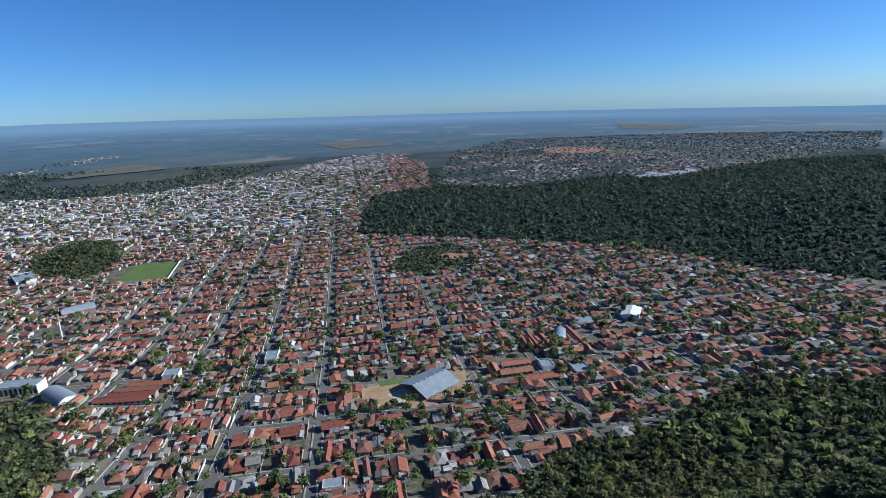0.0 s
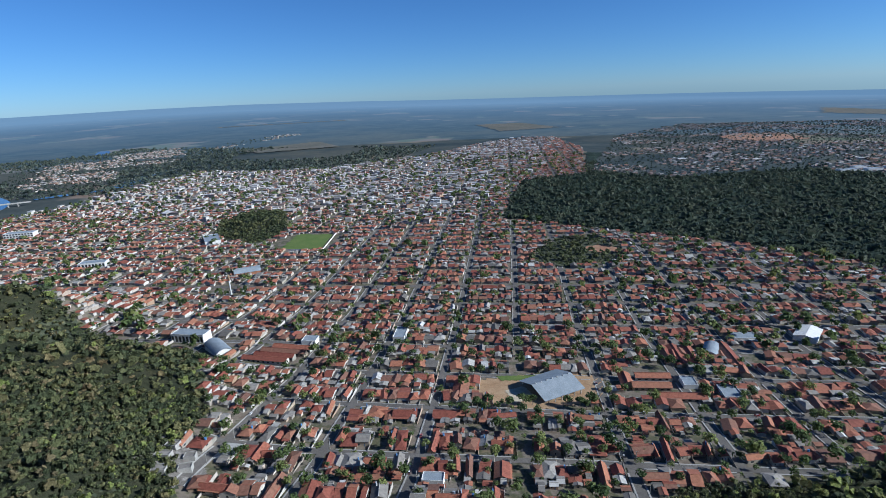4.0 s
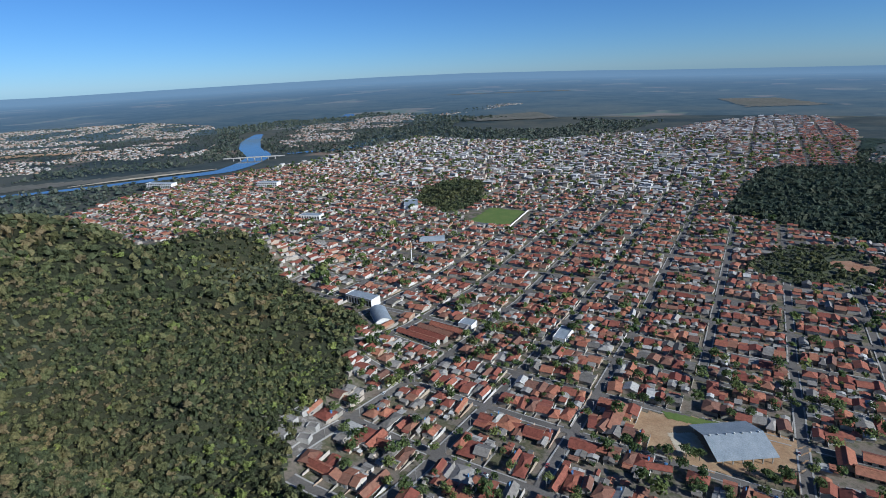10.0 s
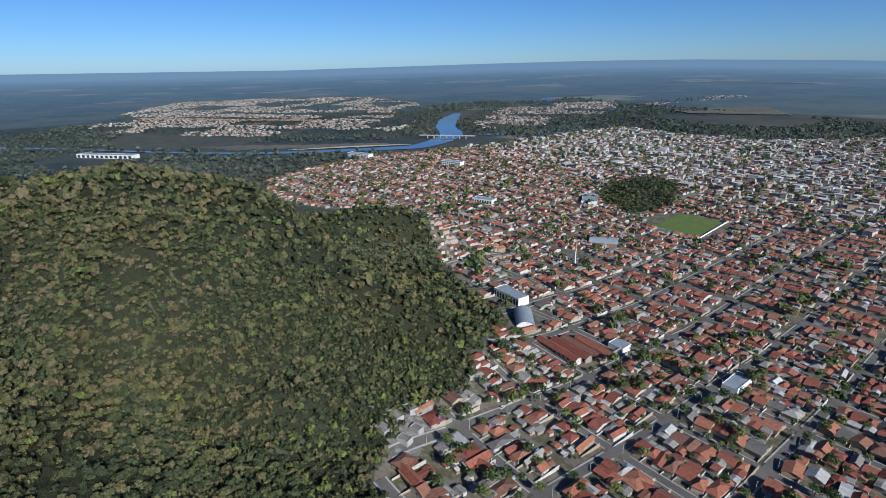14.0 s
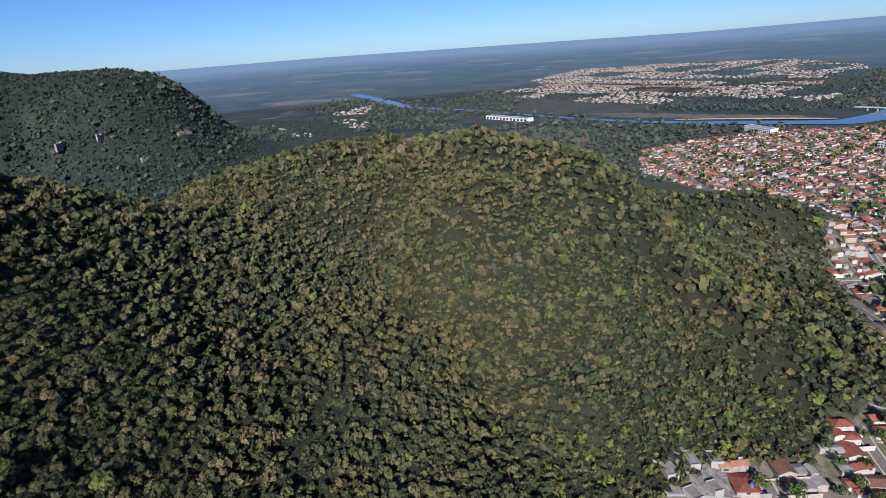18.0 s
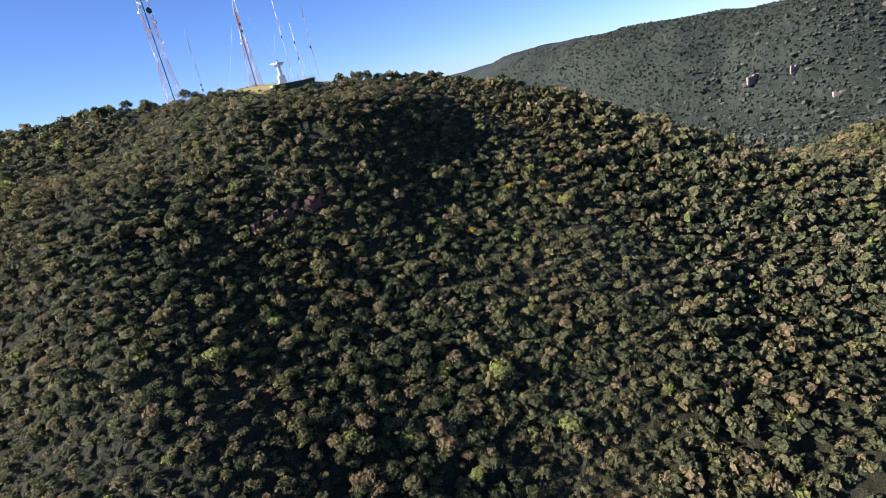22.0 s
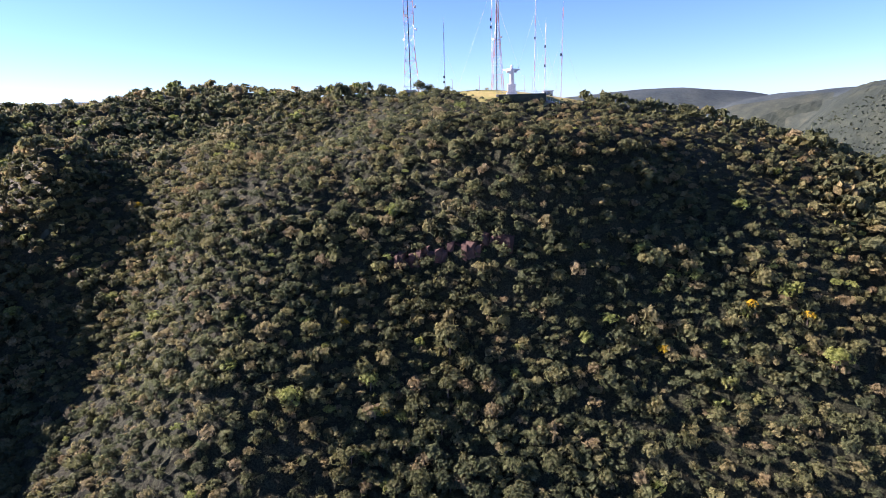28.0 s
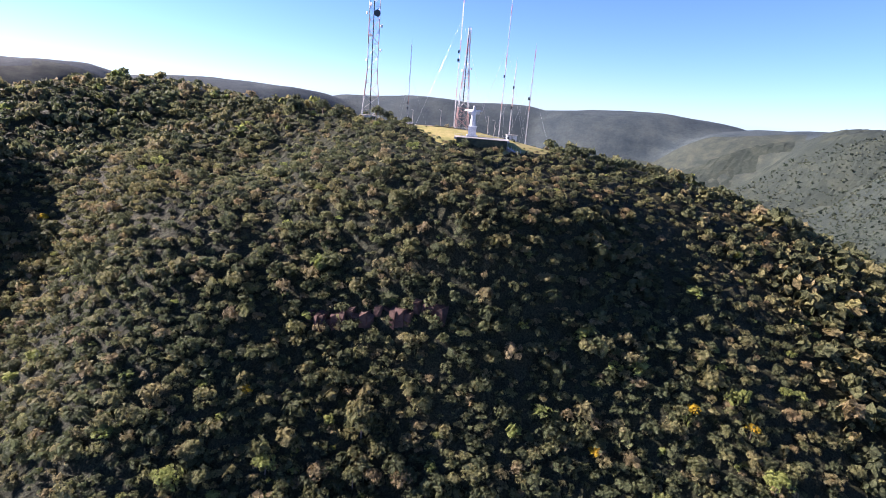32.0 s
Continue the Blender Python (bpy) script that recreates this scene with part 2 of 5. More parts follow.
def far_country(name, hazy):
    """Woods, scrub and bare fields laid out at their true size; the far plain also glows with the blue of the air before it."""
    m, nodes, links, b = node_material(name, 1.0)
    att = nodes.new("ShaderNodeAttribute")
    att.attribute_name = "place"

    def layer(scale, stretch, detail, rough):
        shift, n = nodes.new("ShaderNodeMapping"), nodes.new("ShaderNodeTexNoise")
        links.new(att.outputs["Vector"], shift.inputs["Vector"])
        shift.inputs["Scale"].default_value = stretch
        links.new(shift.outputs[0], n.inputs["Vector"])
        n.inputs["Scale"].default_value, n.inputs["Detail"].default_value, n.inputs["Roughness"].default_value = scale, detail, rough
        return n.outputs["Fac"]

    # woods toned blue: haze of the distance put into their base colour
    woods_tone = ramp(nodes, links, layer(0.006, (1, 1, 1), 6.0, 0.7), [(0.35, (0.014, 0.025, 0.030)), (0.5, (0.026, 0.040, 0.043)), (0.65, (0.055, 0.066, 0.060))])
    scrub_tone = ramp(nodes, links, layer(0.02, (1, 1, 1), 5.0, 0.7), [(0.3, (0.040, 0.050, 0.044)), (0.7, (0.085, 0.082, 0.064))])
    mixed = blend(nodes, links, woods_tone, scrub_tone, ramp(nodes, links, layer(0.0011, (1, 1, 1), 5.0, 0.6), [(0.46, (0, 0, 0)), (0.6, (1, 1, 1))]), "MIX")
    bare = ramp(nodes, links, layer(0.0016, (1.0, 0.75, 1), 3.0, 0.55), [(0.59, (0, 0, 0)), (0.62, (1, 1, 1))])
    fields = ramp(nodes, links, layer(0.004, (1, 1, 1), 1.0, 0.5), [(0.35, (0.17, 0.125, 0.095)), (0.5, (0.15, 0.13, 0.10)), (0.62, (0.09, 0.11, 0.07))])
    colour = blend(nodes, links, mixed, fields, bare, "MIX")
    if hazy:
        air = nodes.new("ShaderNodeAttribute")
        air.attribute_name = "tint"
        # haze painted in: own colour fades with distance, blue emission takes over
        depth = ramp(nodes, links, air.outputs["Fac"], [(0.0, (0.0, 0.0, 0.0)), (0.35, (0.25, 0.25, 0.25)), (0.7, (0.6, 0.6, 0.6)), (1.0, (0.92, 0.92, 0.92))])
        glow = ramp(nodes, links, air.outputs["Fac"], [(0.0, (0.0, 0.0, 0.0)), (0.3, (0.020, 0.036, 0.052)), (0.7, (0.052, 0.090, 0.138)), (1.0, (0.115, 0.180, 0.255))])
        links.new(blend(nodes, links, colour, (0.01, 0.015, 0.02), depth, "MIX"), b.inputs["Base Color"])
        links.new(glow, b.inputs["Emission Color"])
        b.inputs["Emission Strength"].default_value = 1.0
    else:
        links.new(colour, b.inputs["Base Color"])
    return m


SCRUB = far_country("far scrub", False)
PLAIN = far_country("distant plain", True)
WALLS = [(0.0, (0.42, 0.39, 0.35)), (0.25, (0.56, 0.54, 0.50)), (0.45, (0.36, 0.25, 0.17)), (0.6, (0.38, 0.35, 0.28)), (0.8, (0.24, 0.225, 0.21)), (1.0, (0.44, 0.38, 0.31))]
REDS = [(0.0, (0.206, 0.063, 0.044)), (0.25, (0.258, 0.088, 0.060)), (0.5, (0.327, 0.122, 0.076)), (0.7, (0.378, 0.164, 0.096)), (0.85, (0.258, 0.126, 0.084)), (1.0, (0.172, 0.092, 0.068))]
GREYS = [(0.0, (0.138, 0.126, 0.113)), (0.4, (0.212, 0.194, 0.174)), (0.75, (0.304, 0.279, 0.252)), (0.92, (0.414, 0.396, 0.365)), (1.0, (0.570, 0.558, 0.531))]
TILES = [(at * 0.64, c) for at, c in REDS] + [(0.66 + at * 0.34, c) for at, c in GREYS]
WALL = varied("painted wall", WALLS)
WALL_T = varied("painted walls of the town", WALLS, "tint")
ROOF = varied("clay tile roof", REDS, dirt=0.45, bump=0.1)
ROOF_GREY = varied("grey sheet roof", GREYS, dirt=0.4)
ROOF_T = varied("clay tile roofs of the town", TILES, "tint", dirt=0.45)
# mostly mid tones: the contrast that haze takes away is left out here
ROOF_FAR = varied("hazed roofs of far suburbs", [(0.0, (0.30, 0.29, 0.28)), (0.2, (0.36, 0.34, 0.32)), (0.3, (0.26, 0.14, 0.10)), (0.65, (0.32, 0.20, 0.15)), (0.8, (0.30, 0.28, 0.26)), (0.93, (0.42, 0.40, 0.38)), (1.0, (0.66, 0.65, 0.64))], "tint")
PINK_ROCK = mottled("pale rock face", [(0.3, (0.26, 0.19, 0.16)), (0.7, (0.42, 0.33, 0.29))], 0.05, 0.4, bump=1.0)
ROCK = mottled("red rock", [(0.3, (0.07, 0.04, 0.034)), (0.7, (0.14, 0.085, 0.07))], 0.15, 1.2, bump=0.4)
ROOF_C = varied("roofs of the centre", [(0.0, (0.30, 0.29, 0.28)), (0.2, (0.52, 0.51, 0.50)), (0.3, (0.22, 0.20, 0.19)), (0.5, (0.30, 0.13, 0.085)), (0.62, (0.20, 0.17, 0.15)), (0.8, (0.40, 0.38, 0.36)), (0.9, (0.60, 0.59, 0.58)), (1.0, (0.16, 0.14, 0.13))], "tint")
GLASS_DARK = node_material("window glass", 0.15)[0]
GLASS_DARK.node_tree.nodes["Principled BSDF"].inputs["Base Color"].default_value = (0.03, 0.035, 0.04, 1)
DOOR = varied("painted door", [(0.0, (0.16, 0.08, 0.04)), (0.5, (0.30, 0.28, 0.26)), (1.0, (0.10, 0.16, 0.24))])
TANK = varied("water tank", [(0.0, (0.07, 0.16, 0.34)), (0.7, (0.10, 0.22, 0.42)), (1.0, (0.42, 0.43, 0.42))])
water_m, wnodes, wlinks, wb = node_material("river water", 0.08)
wb.inputs["Base Color"].default_value = (0.06, 0.085, 0.11, 1)
wb.inputs["Specular IOR Level"].default_value = 0.5
relief(wnodes, wlinks, wb, noise_node(wnodes, wlinks, 0.05), 0.15, 0.5)

# ---- the lie of the land ----
rng = np.random.default_rng(7)
HEART = np.array((-30.0, 120.0, 250.0))
NEAR_LAND, FAR_LAND = 2600.0, 4650.0

# hills: place, half-widths, turn, height
HILLS = [
    (9, -138, 87, 159, -0.34, 135), (125, -251, 75, 123, 0.17, 154), (187, -93, 122, 102, -0.07, 187), (13, 65, 69, 108, 0.71, 89),
    (-133, -98, 133, 95, 0.7, 126), (-177, -22, 99, 45, -1.07, -25), (-311, 130, 161, 45, -0.04, 66), (-409, -92, 218, 163, 0.71, 98),
    (-184, -3, 103, 119, -0.99, 90), (177, 141, 121, 55, -0.06, 65),
]
SPURS = [
    (-83, -259, 211, 171, -0.09, 69), (-447, 228, 129, 78, -0.15, 81), (-480, 75, 116, 160, 1.03, 93), (340, 29, 171, 105, 0.06, 95),
    (-58, -70, 123, 45, 0.71, 27), (55, -45, 104, 45, -0.23, -37), (-606, 213, 72, 108, 0.16, 40), (-601, 410, 44, 97, -0.19, 59),
    (159, 7, 92, 58, -0.05, 56), (-44, -15, 55, 96, 0.63, 42),
    (124, 12, 84, 33, 2.05, -30), (80, 42, 62, 28, 2.0, -25), (184, 12, 80, 30, 1.91, 13),
]
# the scarp below the summit, the bowl before the round hill and its long northern flank
SHAPING = [
    (126, 41, 50, 110, 0.00, 33), (-28, -31, 34, 74, 1.57, 15), (-252, 137, 34, 74, 1.57, -19), (-336, 293, 75, 75, 0.00, 17),
    (42, 29, 22, 48, 0.78, -20), (42, -31, 22, 48, 0.78, 15), (112, 65, 34, 34, 0.00, 18), (-308, 89, 22, 48, 1.57, -11),
    (-84, -31, 14, 30, 2.36, 9), (-350, 53, 22, 48, 0.78, 18), (70, -43, 34, 74, 2.36, 17), (-42, -55, 14, 30, 1.57, -6),
    (-224, 173, 50, 110, 2.36, -13), (112, 65, 34, 74, 0.78, 21),
]
LEDGES = [
    (-336, 137, 14, 30, 0.78, 9), (-252, 197, 14, 30, 0.00, 14), (98, -7, 14, 30, 0.78, 14), (-294, 137, 22, 48, 0.78, -14),
    (-322, 293, 50, 110, 0.00, 14), (-168, -43, 50, 110, 0.78, 6), (-56, -19, 14, 30, 1.57, 9), (0, -7, 22, 48, 0.78, 7),
    (-112, 5, 14, 30, 1.57, -5), (-378, 137, 22, 48, 0.78, -7), (126, 65, 34, 74, 0.78, 19), (-364, 281, 34, 74, 2.36, 10),
    (-266, 125, 34, 74, 2.36, -17), (-97, -86, 38, 26, 0.0, -4), (20, -110, 40, 22, 0.0, -4), (145, -105, 60, 30, 0.0, -3),
]
# wooded ridges and knolls round the town
RIDGES = [
    (860, 1000, 340, 170, 0.1, 24),
    (430, 1250, 330, 190, -0.1, 14), (900, 1150, 420, 260, 0.1, 28), (1500, 1250, 520, 380, 0.25, 58), (-685, 1040, 100, 120, 0.3, 30),
    (-20, 880, 75, 90, 0.0, 12), (900, 200, 420, 300, 0.2, 120), (-200, 1950, 500, 300, 0.0, 12),
]
# table hills across the valley behind: place, half-widths, turn, height of the top
RANGE = [
    (-1290, -1050, 365, 380, 0.0, 252), (-1130, -1260, 420, 420, 0.0, 268), (-1190, -1900, 500, 440, 0.0, 281), (-1050, -2340, 640, 420, 0.0, 257),
    (-340, -2780, 700, 460, 0.0, 278), (650, -2830, 950, 460, 0.0, 268), (1720, -2400, 800, 500, 0.3, 276), (2150, -1560, 700, 520, 0.3, 298),
]
# how far the plain dips below eye level, by heading
DIP_AT = [-180, -100, -60, -38, -23, -8, 0, 10, 17, 25, 36, 45, 55, 65, 75, 95, 110, 180]
DIP = [-0.8, -1.2, -1.7, -1.8, -1.46, -1.1, -0.95, -0.75, -0.58, -0.3, -0.05, -0.05, -0.2, -0.4, -0.6, -0.5, -0.4, -0.8]


def bumps(x, y, some):
    z = np.zeros_like(x)
    for cx, cy, a, b, turn, h in some:
        c, s = math.cos(turn), math.sin(turn)
        dx, dy = x - cx, y - cy
        z = z + h * np.exp(-(((dx * c + dy * s) / a) ** 2 + ((dy * c - dx * s) / b) ** 2))
    return z


def land(x, y):
    """The height of the ground."""
    x, y = np.asarray(x, float), np.asarray(y, float)
    z = np.interp(y, [-3000, -900, -300, 100, 200, 240, 285, 400, 510, 640, 860, 1150, 2000, 9000], [15, 10, 20, 40, 46, 40, 29, 15, 7, -6, -10, -18, -24, -30])
    west = np.clip((-x - 800) / 500, 0, 1)
    z = z * (1 - west) + west * -24
    z = z + bumps(x, y, HILLS) + bumps(x, y, SPURS) + bumps(x, y, SHAPING) + bumps(x, y, LEDGES) + bumps(x, y, RIDGES)
    for cx, cy, a, b, turn, h in RANGE:
        c, s = math.cos(turn), math.sin(turn)
        dx, dy = x - cx, y - cy
        q = ((dx * c + dy * s) / a) ** 2 + ((dy * c - dx * s) / b) ** 2
        rough = 10 * np.sin(dx * 0.013 + 2 * np.sin(dy * 0.009)) + 7 * np.sin(dy * 0.031 + 1.7 * np.sin(dx * 0.021))
        z = np.maximum(z, (h - 6 + rough * np.exp(-((q - 1) ** 2) * 2)) * (0.45 * np.exp(-q * q) + 0.55 / (1 + np.exp((np.sqrt(q) - 0.95) * 8))))
    # uneven scarps on the far range
    z = z + np.where(np.hypot(x, y) > 700, 6 * np.sin(x * 0.011 + 1.3 * np.sin(y * 0.007)) * np.clip(z / 150, 0, 1), 0)
    r = np.hypot(x - HEART[0], y - HEART[1])
    heading = np.degrees(np.arctan2(HEART[0] - x, y - HEART[1]))
    tilt = np.tan(np.radians(np.interp(heading, DIP_AT, DIP) + 0.9))
    return z + np.maximum(r - 2600, 0) * tilt


def settle(v):
    """Draws in what lies beyond the near land, so that it keeps its direction but stays within reach of the lens."""
    v = np.array(v, float)
    d = v - HEART
    r = np.hypot(d[..., 0], d[..., 1])
    short = NEAR_LAND + (FAR_LAND - NEAR_LAND) * (1 - np.exp(-(r - NEAR_LAND) / (FAR_LAND - NEAR_LAND)))
    k = np.where(r > NEAR_LAND, short / np.maximum(r, 1), 1.0)
    return HEART + d * k[..., None]


def inside(poly, x, y):
    """Which points lie within a polygon."""
    x, y = np.asarray(x, float), np.asarray(y, float)
    hit = np.zeros(x.shape, bool)
    for (ax, ay), (bx, by) in zip(poly, poly[1:] + poly[:1]):
        if ay != by:
            hit ^= ((ay > y) != (by > y)) & (x < (bx - ax) * (y - ay) / (by - ay) + ax)
    return hit


TOWN = [
    (42, 262), (-60, 240), (-130, 228), (-200, 218), (-235, 258), (-254, 311), (-310, 368), (-350, 420), (-437, 440), (-524, 448), (-656, 478), (-736, 562),
    (-870, 533), (-900, 430), (-1054, 362), (-1250, 400), (-1360, 560), (-1420, 720), (-1430, 968), (-1410, 1223), (-1490, 1500), (-1500, 1800), (-1200, 1830), (-980, 1890),
    (-850, 2080), (-690, 2330), (-600, 2750), (-433, 3050), (-243, 3080), (-69, 2475), (-25, 1730), (-202, 1600), (-202, 1465), (-180, 1110), (0, 1042), (215, 965),
    (367, 877), (452, 769), (590, 681), (900, 620), (900, 500), (600, 480), (456, 430), (331, 375), (287, 404), (224, 395), (163, 345), (109, 327), (65, 310),
]
EAST_TOWN = [(-16, 1780), (201, 1640), (554, 1790), (712, 1700), (1266, 2010), (1885, 2330), (2805, 3439), (2039, 3786), (1299, 3902), (493, 3861), (73, 3012)]
WEST_TOWN = [(-2700, -30), (-3547, 151), (-4300, 501), (-4300, 1235), (-3900, 1750), (-3128, 1778), (-2250, 1330), (-1830, 980), (-1960, 720), (-2230, 380)]
FAR_TOWN = [(-2150, 1500), (-2485, 1817), (-2522, 2425), (-2400, 2800), (-1936, 2242), (-1965, 1888), (-1650, 1500), (-1790, 1370)]
ROAD_TOWN = [(-2200, 2467), (-2080, 2467), (-2080, 3641), (-2260, 3641)]
SOUTH_TOWN = [(-2131, -900), (-2248, -765), (-2596, -608), (-1836, -409), (-1614, -479), (-1762, -683)]
KNOLL = [(-722, 905), (-600, 858), (-585, 930), (-640, 1040), (-700, 1130), (-780, 1120), (-790, 1010)]
KNOLL_2 = [(-90, 830), (-30, 800), (40, 840), (55, 900), (20, 980), (-60, 960)]


def in_town(x, y):
    return inside(TOWN, x, y) & ~inside(KNOLL, x, y) & ~inside(KNOLL_2, x, y)


def link_mesh(name, verts, faces, mats, face_mats=None, tint=None, smooth=False, parent=None):
    """One object from arrays: faces all of one size."""
    me = bpy.data.meshes.new(name)
    n = faces.shape[1]
    me.vertices.add(len(verts))
    me.vertices.foreach_set("co", np.ascontiguousarray(verts, np.float32).ravel())
    me.loops.add(faces.size)
    me.loops.foreach_set("vertex_index", np.ascontiguousarray(faces, np.int32).ravel())
    me.polygons.add(len(faces))
    me.polygons.foreach_set("loop_start", np.arange(0, faces.size, n, dtype=np.int32))
    for m in mats:
        me.materials.append(m)
    if face_mats is not None:
        me.polygons.foreach_set("material_index", np.ascontiguousarray(face_mats, np.int32))
    me.polygons.foreach_set("use_smooth", np.full(len(faces), smooth))
    if tint is not None:
        a = me.attributes.new("tint", "FLOAT", "POINT")
        a.data.foreach_set("value", np.ascontiguousarray(tint, np.float32))
    me.update(calc_edges=True)
    ob = new(name, me)
    ob.parent = parent
    return ob


# ---- the ground, one sheet to the horizon ----


def ring_sheet(name, r0, r1, rings, spokes, mats, pick, label, category):
    """A ring of ground; each vertex keeps its true place, by which the far patches are laid out."""
    radii = r0 * (r1 / r0) ** (np.arange(rings) / (rings - 1))
    angle = np.arange(spokes) / spokes * 2 * math.pi
    gx, gy = HEART[0] + np.outer(radii, np.cos(angle)), HEART[1] + np.outer(radii, np.sin(angle))
    v = settle(np.stack([gx, gy, land(gx, gy)], -1).reshape(-1, 3))
    k = np.arange(rings - 1)[:, None] * spokes + np.arange(spokes)[None]
    k2 = np.arange(rings - 1)[:, None] * spokes + (np.arange(spokes)[None] + 1) % spokes
    f = np.stack([k, k + spokes, k2 + spokes, k2], -1).reshape(-1, 4)
    cx, cy = gx.reshape(-1)[f].mean(1), gy.reshape(-1)[f].mean(1)
    # strength of the painted haze at each vertex, by true distance
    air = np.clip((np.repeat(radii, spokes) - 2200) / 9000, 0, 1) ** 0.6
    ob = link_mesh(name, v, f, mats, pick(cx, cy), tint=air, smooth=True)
    a = ob.data.attributes.new("place", "FLOAT_VECTOR", "POINT")
    a.data.foreach_set("vector", np.stack([gx, gy, np.zeros_like(gx)], -1).reshape(-1).astype(np.float32))
    return tagged(ob, label, category, kind="structure")


def near_ground(cx, cy):
    which = np.full(len(cx), 2)
    which[(np.hypot(cx + 30, cy - 120) < 1300) | ((cx < -600) & (cy < -250) & (cx - 1.2 * cy > -700) & (np.hypot(cx, cy) < 2000) & (cy > -1250))] = 1
    which[(cy < -330) & (np.hypot(cx, cy) < 2300) & (which > 0)] = 4
    which[in_town(cx, cy)] = 0
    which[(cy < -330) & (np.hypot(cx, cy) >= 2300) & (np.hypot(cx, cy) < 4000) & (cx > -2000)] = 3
    which[inside(KNOLL_2, cx, cy)] = 1
    return which


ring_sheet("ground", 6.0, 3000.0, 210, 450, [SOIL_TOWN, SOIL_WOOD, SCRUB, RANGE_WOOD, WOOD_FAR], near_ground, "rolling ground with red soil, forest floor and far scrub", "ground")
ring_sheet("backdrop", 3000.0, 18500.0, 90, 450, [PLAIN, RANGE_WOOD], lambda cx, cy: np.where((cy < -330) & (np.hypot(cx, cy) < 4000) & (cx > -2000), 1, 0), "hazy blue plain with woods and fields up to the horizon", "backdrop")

# ---- pieces that are joined ----


def box_piece(x0, x1, y0, y1, z0, z1):
    v = np.array([(x, y, z) for z in (z0, z1) for y in (y0, y1) for x in (x0, x1)], float)
    f = np.array([(0, 1, 5, 4), (1, 3, 7, 5), (3, 2, 6, 7), (2, 0, 4, 6), (4, 5, 7, 6), (0, 2, 3, 1)])
    return v, f


def joined(pieces):
    """Pieces (verts, quads, slot) into one: verts, quads, slots."""
    vs, fs, ms, at = [], [], [], 0
    for v, f, m in pieces:
        vs.append(v), fs.append(f + at), ms.append(np.full(len(f), m))
        at += len(v)
    return np.concatenate(vs), np.concatenate(fs), np.concatenate(ms)


def gable_piece(w, d, h, rise, over=0.5, slot=1):
    """A pitched roof with its ridge along x, as two slabs with thickness."""
    out = []
    t = 0.22
    for s in (-1, 1):
        y0, y1 = s * (d / 2 + over), 0.0
        zl = h - rise * over / (d / 2)
        v = np.array([(-w / 2 - over, y0, zl), (w / 2 + over, y0, zl), (w / 2 + over, y1, h + rise), (-w / 2 - over, y1, h + rise)], float)
        v = np.concatenate([v, v + (0, 0, t)])
        f = np.array([(0, 1, 2, 3), (4, 7, 6, 5), (0, 4, 5, 1), (1, 5, 6, 2), (3, 2, 6, 7), (0, 3, 7, 4)])
        out.append((v, f, slot))
    return out


def wall_piece(w, d, h, rise):
    """House walls with gable ends."""
    v = np.array([(-w / 2, -d / 2, -1.5), (w / 2, -d / 2, -1.5), (w / 2, d / 2, -1.5), (-w / 2, d / 2, -1.5),
                  (-w / 2, -d / 2, h), (w / 2, -d / 2, h), (w / 2, d / 2, h), (-w / 2, d / 2, h),
                  (-w / 2, 0, h + rise), (w / 2, 0, h + rise), (-w / 2, 0, h), (w / 2, 0, h)], float)
    return v, np.array([(0, 1, 5, 4), (2, 3, 7, 6), (1, 2, 6, 5), (3, 0, 4, 7), (10, 4, 8, 7), (11, 6, 9, 5)])


def scatter(name, pieces, places, mats, tints, warp=True, smooth=False):
    """Joins one piece per place (x, y, z, turn, sx, sy, sz, piece number) into one mesh of stuff."""
    vs, fs, ms, ts, at = [], [], [], [], 0
    places = np.asarray(places, float)
    for number, (pv, pf, pm) in enumerate(pieces):
        sel = places[:, 7].astype(int) == number
        if not sel.any():
            continue
        p, tt = places[sel], np.asarray(tints)[sel]
        c, s = np.cos(p[:, 3]), np.sin(p[:, 3])
        lx, ly, lz = pv[None, :, 0] * p[:, 4:5], pv[None, :, 1] * p[:, 5:6], pv[None, :, 2] * p[:, 6:7]
        v = np.stack([lx * c[:, None] - ly * s[:, None] + p[:, 0:1], lx * s[:, None] + ly * c[:, None] + p[:, 1:2], lz + p[:, 2:3]], -1)
        n, m = len(p), len(pv)
        vs.append(v.reshape(-1, 3))
        fs.append((pf[None] + (np.arange(n) * m)[:, None, None] + at).reshape(-1, pf.shape[1]))
        ms.append(np.tile(pm, n))
        ts.append(np.repeat(tt, m))
        at += n * m
    v = np.concatenate(vs)
    return link_mesh(name, settle(v) if warp else v, np.concatenate(fs), mats, np.concatenate(ms), np.concatenate(ts), smooth=smooth)


